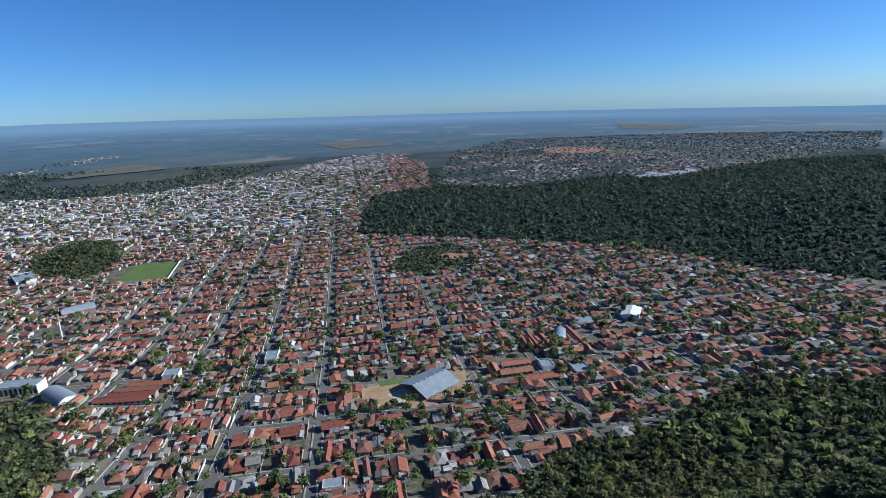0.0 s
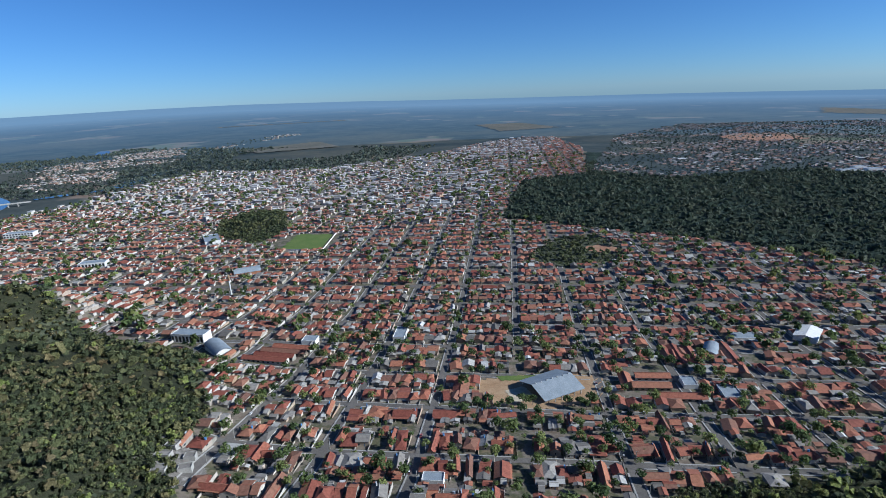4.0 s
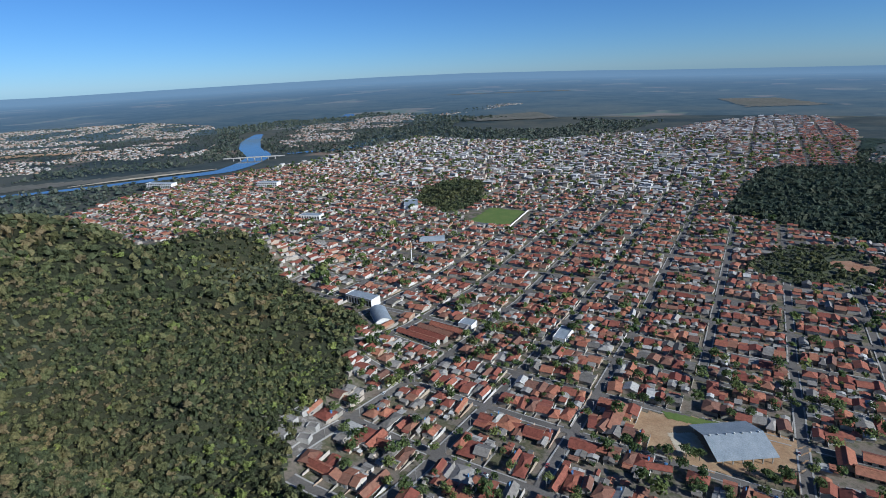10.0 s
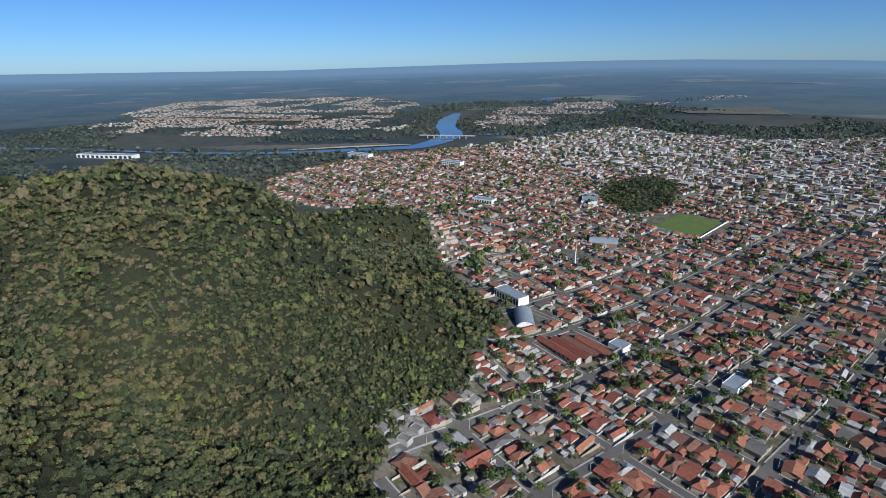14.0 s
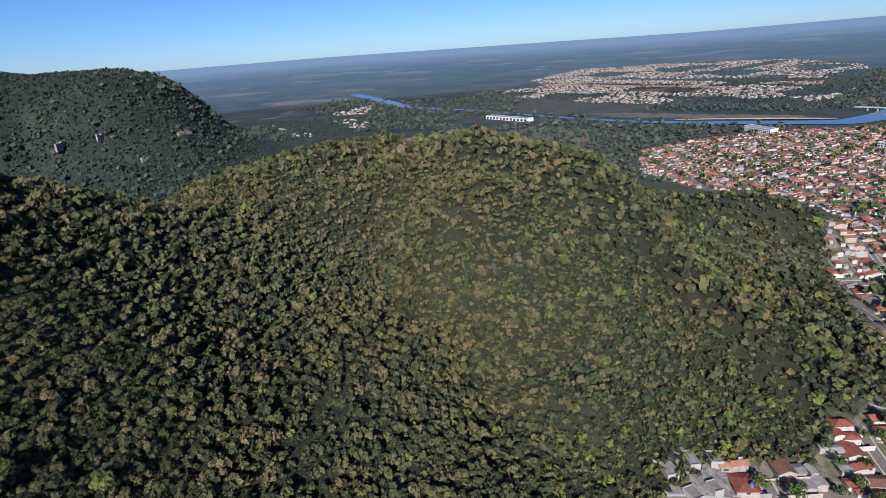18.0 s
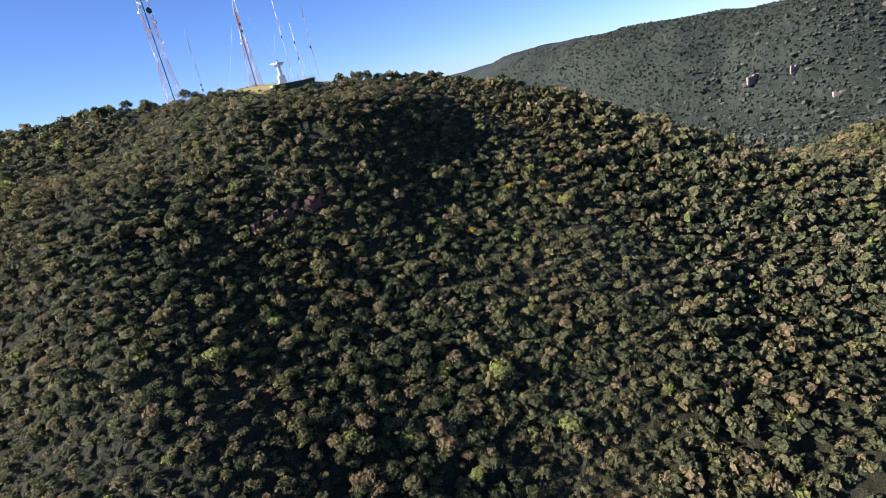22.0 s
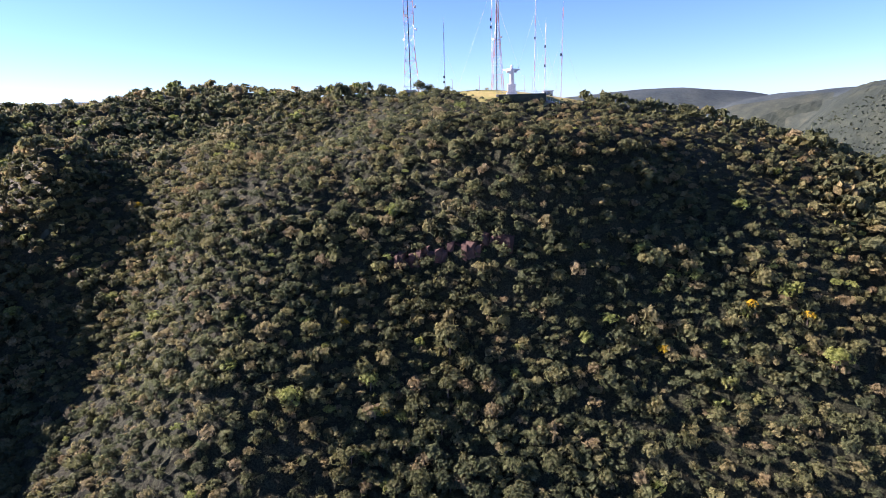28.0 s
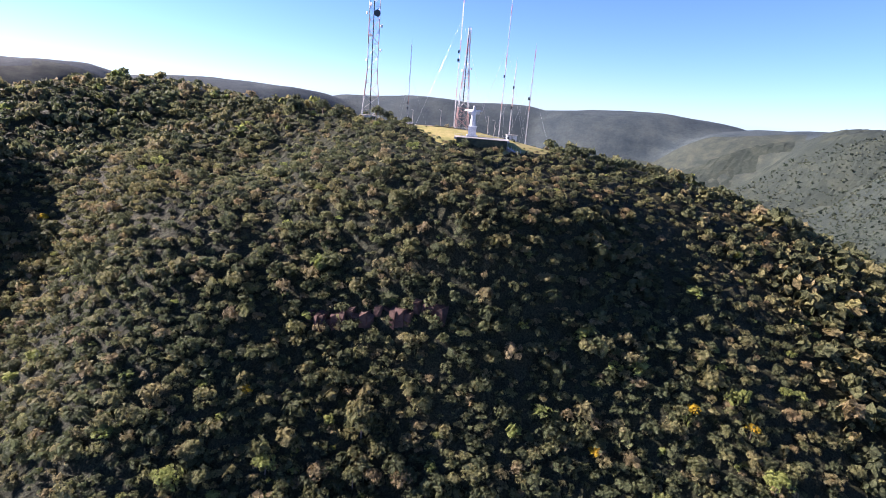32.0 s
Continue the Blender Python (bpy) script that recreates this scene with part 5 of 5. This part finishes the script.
ribbon("water", [(-1720, 1900, 25), (-1640, 1660, 90), (-1545, 1520, 90), (-1560, 1400, 50), (-1650, 1250, 40)], water_m, "narrow blue tributary among trees", "river", 2.0)
ribbon("water", [(-2480, 2250, 50), (-2660, 2430, 85), (-2860, 2620, 60)], water_m, "distant reach of the river", "river", 2.0)
ribbon("sandbank", [(-1672, 560, 10), (-1645, 690, 28), (-1592, 850, 26), (-1562, 930, 10)], SAND, "pale sandbank along the river", "sandbank", 2.6)
patch("meadow", [(-1907, 335), (-1876, 461), (-1761, 645), (-1660, 880), (-1600, 880), (-1700, 600), (-1770, 420)], FIELD, "dry meadow beside the river", "meadow", 1.2)
patch("airstrip", [(-3130, 180), (-2440, 960), (-2480, 1010), (-3190, 240)], DIRT, "pale bare airstrip among distant houses", "airstrip", 3.0)
for line in ([(-1895, 2556), (-1639, 3025), (-1345, 2733), (-1676, 2464)], [(-939, 4268), (-610, 4416), (-260, 3800), (-620, 3560)], [(1955, 5885), (2310, 4854), (1916, 4403), (1627, 4894)],
             [(-3510, 4500), (-3470, 4440), (-2540, 5290), (-2600, 5370)]):
    patch("field", line, FIELD, "pale dry field on the distant plain", "field", 4.0)

# trees along the river and in gaps of the far plain
hx, hy = woods(-2900, -800, -900, 2700, 18.0, lambda x, y: ~inside(TOWN, x, y) & ~inside(WEST_TOWN, x, y) & ~inside(FAR_TOWN, x, y) & ~inside(SOUTH_TOWN, x, y) & (np.hypot(x, y - 100) > 800) & (np.hypot(x + 1830, y - 50) > 150) & ~((np.abs(x + 1740 + 0.45 * (620 - y)) < 110) & (y > 330) & (y < 900)) & (np.sin(x * 0.004 + 1) * np.sin(y * 0.0045) > -0.35))
seg = np.ones(len(hx), bool)
for (ax, ay, aw), (bx, by, bw) in zip(RIVER[:-1], RIVER[1:]):
    t = np.clip(((hx - ax) * (bx - ax) + (hy - ay) * (by - ay)) / ((bx - ax) ** 2 + (by - ay) ** 2), 0, 1)
    seg &= np.hypot(hx - ax - t * (bx - ax), hy - ay - t * (by - ay)) > 0.5 * (aw + t * (bw - aw)) + 5
hx, hy = hx[seg], hy[seg]
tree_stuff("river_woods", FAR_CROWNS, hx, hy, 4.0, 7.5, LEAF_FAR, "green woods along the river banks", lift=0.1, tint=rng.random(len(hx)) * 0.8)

bridge_a, bridge_b = np.array((-1580.0, 1165.0)), np.array((-1690.0, 1048.0))
bz = float(land(*(bridge_a + bridge_b) / 2))
span = bridge_b - bridge_a
blen, bturn = float(np.linalg.norm(span)), math.atan2(span[1], span[0])
bridge = thing("bridge", bridge_a[0], bridge_a[1], bz, bturn, "pale concrete road bridge over the river", "bridge")
box_part("deck", -20, blen + 20, -5, 5, 8.5, 10, CONCRETE, bridge)
for s in (-1, 1):
    box_part("parapet", -20, blen + 20, s * 4.8 - 0.15, s * 4.8 + 0.15, 10.002, 11.1, CONCRETE, bridge)
for n in range(7):
    q = blen * (n + 0.5) / 7
    box_part("pier", q - 1.2, q + 1.2, -3.5, 3.5, -2, 8.5, CONCRETE, bridge)

# ---- the summit: statue, masts, sheds ----
SX, SY = SUMMIT_X, SUMMIT_Y
SZ = float(land(SX, SY))


def lathe(profile, sides=14):
    """A turned form from (radius x, radius y, z, shift y) rings."""
    g = np.arange(sides) / sides * 2 * math.pi
    v = np.concatenate([np.c_[np.cos(g) * a, np.sin(g) * b + dy, np.full(sides, z)] for a, b, z, dy in profile])
    f = []
    for r in range(len(profile) - 1):
        f += [(r * sides + i, r * sides + (i + 1) % sides, (r + 1) * sides + (i + 1) % sides, (r + 1) * sides + i) for i in range(sides)]
    return v, np.array(f)


def build_statue():
    """A white figure with its arms spread wide, one plain form on a pedestal that is a thing of its own."""
    robe = lathe([(1.05, 0.85, 3.2, 0), (1.0, 0.8, 3.6, 0), (0.85, 0.65, 5.0, 0), (0.78, 0.58, 6.4, 0), (0.85, 0.58, 7.6, 0), (0.98, 0.55, 8.3, 0), (0.75, 0.45, 8.75, 0), (0.26, 0.26, 8.95, 0), (0.24, 0.26, 9.1, 0),
                  (0.36, 0.4, 9.3, 0), (0.4, 0.44, 9.6, 0), (0.3, 0.34, 9.9, 0), (0.05, 0.05, 10.05, 0)])
    pieces = [(*robe, 0)]
    for s in (-1, 1):
        pieces.append((*tube((s * 0.5, 0, 8.3), (s * 2.2, 0, 8.35), 0.42, 0.36, 8), 0))
        pieces.append((*tube((s * 2.1, 0, 8.35), (s * 3.1, 0, 8.45), 0.3, 0.16, 8), 0))
        v, f = box_piece(-0.6, 0.6, -0.12, 0.12, -0.9, 0.0)
        v = v * (1.1, 1, 1) + (s * 1.45, 0, 8.25)
        v[v[:, 2] < 8, 0] -= s * 0.25
        pieces.append((v, f, 0))
    v, f, _ = joined(pieces)
    st = link_mesh("statue", v, f, [WHITE], smooth=True)
    st.matrix_world = Matrix.Translation((SX, SY, SZ + 0.6)) @ Matrix.Rotation(radians(12), 4, "Z")
    tagged(st, "white statue with arms spread on a pedestal", "statue")
    ped = thing("pedestal", SX, SY, SZ + 0.6, radians(12), "white stepped pedestal under the statue", "pedestal")
    box_part("plinth", -1.9, 1.9, -1.9, 1.9, 0.0, 0.6, WHITE, ped)
    box_part("shaft", -1.35, 1.35, -1.35, 1.35, 0.6, 3.2, WHITE, ped)
    box_part("cap", -1.5, 1.5, -1.5, 1.5, 3.2, 3.4, WHITE, ped)


build_statue()
terrace = thing("terrace", SX - 4, SY + 3, SZ, radians(12), "concrete viewing terrace with retaining wall below the statue", "terrace")
box_part("slab", -9, 9, -6.5, 3.0, -0.2, 0.55, CONCRETE, terrace)
box_part("retaining_wall", -8.2, 8.2, 3.0, 3.4, -2.2, 0.45, SOIL_WOOD, terrace, "dark stained retaining wall")
for n in range(10):
    q = -8.8 + n * 1.95
    box_part("rail_post", q - 0.05, q + 0.05, 3.1, 3.2, 0.7, 1.7, STEEL, terrace)
for zz in (1.1, 1.65):
    box_part("rail", -9, 9, 3.12, 3.18, zz - 0.03, zz + 0.03, STEEL, terrace)


stair = thing("stair", -63.5, -66.5, SZ, radians(155), "concrete stair with railing down from the terrace", "stair")
for n in range(16):
    gz = min(0.2 - 0.17 * n, float(land(-63.5 - 0.52 * n, -66.5 + 0.24 * n)) - SZ + 0.7)
    box_part("step", n * 0.6, n * 0.6 + 0.64, -1.0, 1.0, gz - 1.2, gz, CONCRETE, stair)
    if n % 3 == 0:
        for s in (-1, 1):
            box_part("rail_post", n * 0.6 + 0.27, n * 0.6 + 0.35, s * 0.95 - 0.04, s * 0.95 + 0.04, gz, gz + 1.0, WHITE, stair)


def build_lattice(name, x, y, height, base, top, straight, label, dishes=(), panels=12):
    """A lattice tower on four legs in red and white bands; from the height 'straight' on it keeps its width."""
    z = float(land(x, y)) - 0.3
    t = thing(name, x, y, z, radians(20), label, "radio mast")

    def half(h):
        return base / 2 + (top / 2 - base / 2) * min(h / straight, 1)

    levels = [height * (1 - (1 - n / panels) ** 1.25) for n in range(panels + 1)]
    for n, (a, b) in enumerate(zip(levels[:-1], levels[1:])):
        mat = RED_PAINT if (n // 2) % 2 else STEEL
        corners = [((sx * half(a), sy * half(a), a), (sx * half(b), sy * half(b), b)) for sx, sy in ((-1, -1), (1, -1), (1, 1), (-1, 1))]
        for p, q in corners:
            bars("leg_section", [(p, q, 0.12, 0.11, 5)], mat, t)
        for (p, q), (p2, q2) in zip(corners, corners[1:] + corners[:1]):
            for bar in ((p, q2), (p2, q), (q, q2)):
                bars("brace", [(*bar, 0.05, 0.05, 4)], mat, t)
    bars("cable_run", [((0.3, 0.1, 0), (0.25, 0.1, height * 0.97), 0.22, 0.2, 5)], GLASS_DARK, t, "dark bundle of cables")
    for h, a, r in dishes:
        d = half(h) + 0.7
        c, s = math.cos(radians(a)), math.sin(radians(a))
        arm = bars("dish", [((c * half(h), s * half(h), h), (c * d, s * d, h), 0.08, 0.08, 5), ((c * d, s * d, h), (c * (d + 0.5), s * (d + 0.5), h), r * 0.7, r, 12)], GLASS_DARK if r > 0.9 else WHITE, t, "round antenna dish")
    return t


def build_mast(x, y, height, label, boxes=(0.35, 0.6), crown=True):
    """A slender guyed mast."""
    z = float(land(x, y)) - 0.3
    t = thing("guyed_mast", x, y, z, radians(rng.uniform(0, 90)), label, "radio mast", "guyed masts on the summit")
    n = max(4, int(height // 4))
    for k in range(n):
        a, b = height * k / n, height * (k + 1) / n
        legs = [((0.18 * math.cos(g), 0.18 * math.sin(g), a), (0.18 * math.cos(g), 0.18 * math.sin(g), b)) for g in (0, 2.09, 4.19)]
        for n3 in range(3):
            bars("mast_leg", [(*legs[n3], 0.045, 0.045, 4)], RED_PAINT if k % 4 == 3 else STEEL, t)
            bars("brace", [(legs[n3][0], legs[(n3 + 1) % 3][1], 0.028, 0.028, 4)], RED_PAINT if k % 4 == 3 else STEEL, t)
    for g in (0.4, 2.5, 4.6):
        ax, ay = math.cos(g) * height * 0.28, math.sin(g) * height * 0.28
        drop = float(land(x + ax, y + ay)) - z - 0.5
        bars("guy_wire", [((ax, ay, drop), (0, 0, height * 0.7), 0.018, 0.018, 4)], STEEL, t)
    for h in boxes:
        box_part("antenna_box", 0.2, 0.75, -0.25, 0.25, height * h - 0.5, height * h + 0.5, GLASS_DARK, t)
    if crown:
        bars("whip", [((0, 0, height), (0, 0, height + 2.2), 0.05, 0.03, 5)], STEEL, t)


build_lattice("lattice_tower", -7.5, -94.7, 60, 7.4, 4.0, 20, "tall red and white lattice tower with dishes", dishes=((41, 110, 1.3), (41, 20, 0.6), (33, 70, 0.7), (28, 160, 0.6), (37, 200, 0.7), (24, 40, 0.5), (44, 60, 0.6)), panels=14)
build_lattice("lattice_tower", -43, -105, 46, 6.2, 1.0, 38, "slim red and white lattice tower behind the statue", dishes=((29, 100, 0.5), (31, 200, 0.5), (30, 30, 0.4)), panels=14)
build_mast(-18.5, -109, 36, "slender grey guyed mast", (0.36, 0.3))
build_mast(-44.7, -84, 56, "tall slender guyed mast in faded red and white", (0.45, 0.5))
build_mast(-60.1, -93.8, 50, "slender guyed mast with a few antennas", (0.5,))
build_mast(-64.8, -87.3, 28, "short guyed mast with antenna elements", (0.45, 0.7))
build_mast(-71.3, -84.8, 33, "slender guyed mast at the edge of the summit", (0.5,))


def build_shed(x, y, w, d, h, turn, label, roof=None):
    z = float(land(x, y)) - 0.1
    s = thing("equipment_hut", x, y, z, turn, label, "hut", "equipment huts on the summit")
    box_part("wall", -w / 2, w / 2, -d / 2, d / 2, -0.6, h, WHITE, s)
    box_part("roof", -w / 2 - 0.3, w / 2 + 0.3, -d / 2 - 0.3, d / 2 + 0.3, h + 0.002, h + 0.22, roof or CONCRETE, s)
    box_part("door", -0.45, 0.45, d / 2 - 0.04, d / 2 + 0.06, 0, 2.0, STEEL, s)
    box_part("window", w * 0.28, w * 0.28 + 0.8, d / 2 - 0.04, d / 2 + 0.05, 1.0, 1.8, GLASS_DARK, s)


build_shed(-9.5, -88, 4.2, 3.6, 3.0, 0.2, "white equipment hut at the foot of the tower")
build_shed(-24, -92, 3.6, 3.0, 2.6, 0.1, "small pale hut with grey roof", METAL_ROOF)
build_shed(-66.5, -82, 3.4, 2.8, 2.2, 0.3, "white hut with dark equipment beside it")
build_shed(-46, -98, 5.0, 3.0, 2.2, 0.2, "low white hut behind the statue")
for q, (x, y) in enumerate(((-40, -82), (-62, -70), (-28, -86), (-58, -80))):
    z = float(land(x, y))
    pole = thing("lamp_post", x, y, z, 0, "thin grey lamp post on the summit", "lamp post", "lamp posts on the summit")
    bars("pole", [((0, 0, -0.3), (0, 0, 6.5), 0.1, 0.07, 6)], CONCRETE, pole)
    bars("arm", [((0, 0, 6.4), (0.9, 0, 6.7), 0.05, 0.05, 5)], STEEL, pole)

# ---- single trees on the slope ----


def trunk_piece(seed, height=1.9):
    """A tapered trunk with a few limbs that reach into the crown; the crown's radius is 1."""
    r = np.random.default_rng(seed)
    lean = r.uniform(-0.12, 0.12, 2)
    pieces = [(*tube((0, 0, -0.8), (lean[0], lean[1], 0.55), 0.06, 0.045, 6), 0)]
    for _ in range(4):
        g, s = r.uniform(0, 6.28), r.uniform(0.3, 0.65)
        pieces.append((*tube((lean[0], lean[1], r.uniform(0.2, 0.5)), (math.cos(g) * s, math.sin(g) * s, r.uniform(0.8, 1.2)), 0.03, 0.012, 5), 0))
    v, f, _ = joined(pieces)
    return v, f


def mesh_of(name, v, f, mat, tint=None):
    ob = link_mesh(name, v, f, [mat], tint=None if tint is None else np.full(len(v), tint))
    me = ob.data
    bpy.data.objects.remove(ob)
    return me


LOOKS = [("olive green", 0.42, LEAF_NEAR), ("dark green", 0.15, LEAF_NEAR), ("grey-brown dry", 0.88, LEAF_NEAR), ("dusty yellow-green", 0.62, LEAF_NEAR), ("bright green", 1.0, LEAF_NEAR), ("golden yellow flowering", 0.5, YELLOW), ("dense dark green", 0.35, LEAF_TOWN)]
TRUNKS = [mesh_of("trunk", *trunk_piece(80 + s), BARK) for s in range(4)]
CROWN_MESHES = {(k, s): mesh_of("crown", *FINE_CROWNS[s][:2], mat, t) for k, (_, t, mat) in enumerate(LOOKS) for s in range(6)}


def build_tree(x, y, size, look_number, tall=1.1, lift=0.75, where=" tree on the wooded slope", group="trees on the slope"):
    z = float(land(x, y)) + size * lift
    s = int(rng.integers(0, 6))
    tree = thing("tree", x, y, z, rng.uniform(0, 6.28), LOOKS[look_number][0] + where, "tree", group)
    tree.scale = (size, size, size * tall)
    for name, me in (("trunk", TRUNKS[s % 4]), ("crown", CROWN_MESHES[look_number, s])):
        ob = new(name, me)
        ob.parent = tree


for x, y in zip(fx[own], fy[own]):
    build_tree(x, y, rng.uniform(1.6, 2.9) * rng.choice([1.0, 0.75, 1.3]), int(rng.choice([0, 1, 2, 3, 4], p=[0.36, 0.26, 0.14, 0.18, 0.06])), rng.uniform(0.9, 1.25), rng.uniform(0.1, 0.4))
for x, y, size, number in ((-125, -9, 1.9, 5), (-138, -9, 1.9, 5), (-25, 18, 1.6, 5), (65, -12, 2.0, 5), (-40, 30, 1.4, 5), (-19, 37, 3.4, 4), (-142, 0, 3.6, 4), (-93, 45, 4.6, 4), (-52, 15, 4.2, 0), (-106, 59, 3.8, 4), (-35, 27, 2.8, 4), (-51, 14, 4.0, 3), (-104, 2, 1.8, 5), (-79, 15, 3.4, 3)):
    build_tree(x, y, size, number, 1.1, 0.55)
# dark trees on the skyline of the summit
for x, y, size in ((-13, -88, 3.6), (-17, -90, 2.8), (-23, -96, 2.6), (4, -90, 3.0), (12, -92, 3.4), (24, -94, 3.0), (31, -96, 3.2), (-88, -76, 2.6), (-92, -78, 2.9), (-97, -80, 2.4), (-101, -80, 2.5), (-116, -88, 2.6)):
    build_tree(x, y, size, 1, 1.1, 0.5)


# trees round the sports hall
for x, y, size in ((-2, 406, 4.2), (7, 404, 4.6), (12, 403, 3.8), (-25, 465, 4.2), (-15, 474, 4.4), (-64, 453, 4.4), (-79, 444, 5.0), (-87, 442, 4.2), (-69, 385, 4.6), (-62, 394, 4.4), (-45, 390, 4.8), (-36, 398, 5.0), (-29, 402, 4.0), (18, 412, 3.6), (28, 440, 3.2)):
    build_tree(x, y, size, 6, 1.05, 0.8, " tree beside the sports hall", "trees round the sports hall")


def build_rock(x, y, w, h, seed, label, mat=None):
    """A weathered ledge of rock that stands out of the slope."""
    r = np.random.default_rng(seed)
    z = float(land(x, y))
    rock = thing("rock_ledge", x, y, z, r.uniform(-0.4, 0.4), label, "rock", "rock ledges")
    for n in range(5):
        q = (n - 2) * w / 5
        v, f = box_piece(-w / 9, w / 9, -1.8, 1.8, -3, h * r.uniform(0.5, 1.0))
        v = v + (q, r.uniform(-0.8, 0.8), 0) + r.uniform(-0.7, 0.7, v.shape)
        part("boulder", v, f, mat or ROCK, rock)


for n, (x, y, w, h) in enumerate(((-43, -2, 9, 2.2), (-52, -4, 9, 1.8), (-35, 0, 8, 1.8), (-61, -6, 8, 1.6))):
    build_rock(x, y, w, h, 300 + n, "reddish rock ledge on the shaded slope")
for n, (x, y, w, h) in enumerate(((-1008, -812, 50, 17), (-1064, -762, 36, 15), (-1082, -684, 24, 9), (-1215, -668, 44, 13))):
    build_rock(x, y, w, h, 320 + n, "pale pink cliff face on the far hill", PINK_ROCK)


# ---- yard walls, poles and parked cars ----
wall_places, wall_tint = [], []
for x, y, turn, sx, sy, sz, piece, back in lots[lots[:, 7] == 0][:700]:
    cu, cv = x * CT + y * ST, -x * ST + y * CT
    wx, wy = xy(cu + 5.2, cv)
    wall_places.append((wx, wy, float(land(wx, wy)), TURN, 1, rng.uniform(0.8, 1.1), 1, 0))
    wall_tint.append(rng.random())
tagged(scatter("yard_walls", [(*box_piece(-0.1, 0.1, -11, 11, -1, 2.1), np.zeros(6, int))], wall_places, [WALL_T], wall_tint), "low rendered walls between yards", "walls", kind="stuff")


def build_pole(x, y, turn):
    pole = thing("utility_pole", x, y, float(land(x, y)), turn, "grey concrete utility pole beside the street", "utility pole", "utility poles along the streets")
    bars("post", [((0, 0, -0.5), (0, 0, 8.5), 0.16, 0.1, 6)], CONCRETE, pole)
    box_part("crossarm", -0.9, 0.9, -0.06, 0.06, 7.9, 8.05, CONCRETE, pole)
    bars("lamp_arm", [((0, 0, 7.0), (0, 1.8, 7.4), 0.04, 0.04, 5)], STEEL, pole)
    return pole


first = None
for u in (-171, -104, -39, 95):
    for v in range(290, 560, 34):
        x, y = xy(u + 4.0, v)
        if in_town(np.array([x]), np.array([y]))[0]:
            if first is None:
                first = build_pole(x, y, TURN)
            else:
                copy_thing(first, Matrix.Translation((x, y, float(land(x, y)))) @ Matrix.Rotation(TURN, 4, "Z"))

CAR_PAINT = varied("car paint", [(0.0, (0.6, 0.6, 0.6)), (0.35, (0.75, 0.75, 0.74)), (0.55, (0.05, 0.05, 0.055)), (0.75, (0.3, 0.03, 0.03)), (1.0, (0.25, 0.26, 0.28))], rough=0.3, dirt=0.1)


def build_car(x, y, turn):
    car = thing("car", x, y, float(land(x, y)) + 0.38, turn, "small parked car at the kerb", "car", "parked cars")
    v, f = box_piece(-2.0, 2.0, -0.82, 0.82, 0.3, 0.85)
    v[v[:, 2] > 0.8] *= (0.97, 0.93, 1)
    part("body", v, f, CAR_PAINT, car)
    v, f = box_piece(-1.3, 1.0, -0.74, 0.74, 0.85, 1.42)
    v[v[:, 2] > 1.2] *= (0.72, 0.86, 1)
    part("cabin", v, f, GLASS_DARK, car, "dark glazed cabin")
    box_part("roof", -0.85, 0.65, -0.6, 0.6, 1.424, 1.46, CAR_PAINT, car)
    for sx in (-1.25, 1.25):
        for sy in (-0.75, 0.75):
            wheel = bars("wheel", [((sx, sy - 0.1, 0.3), (sx, sy + 0.1, 0.3), 0.3, 0.3, 10)], GLASS_DARK, car)
            bars("rim", [((sx, sy - 0.11, 0.3), (sx, sy + 0.11, 0.3), 0.17, 0.17, 8)], STEEL, wheel)
    return car


first = None
for u, v, way in ((-41.5, 300, 1), (-41.5, 345, 1), (-36.5, 370, 1), (-41.5, 420, 1), (-36.5, 480, 1), (92.5, 330, 1), (97.5, 372, 1), (92.5, 440, 1), (-173.5, 360, 1), (-168.5, 410, 1), (-106.5, 430, 1), (-70, 317.5, 0),
                  (-120, 322.5, 0), (10, 387.5, 0), (120, 392.5, 0), (150, 387.5, 0), (-75, 454.5, 0), (-140, 449.5, 0), (40, 454.5, 0), (-10, 519.5, 0), (60, 514.5, 0), (200, 392.5, 0), (190, 460, 0), (205, 462, 0)):
    x, y = xy(u, v)
    turn = TURN + (math.pi / 2 if way else 0)
    if first is None:
        first = build_car(x, y, turn)
    else:
        copy_thing(first, Matrix.Translation((x, y, float(land(x, y)) + 0.38)) @ Matrix.Rotation(turn, 4, "Z"))
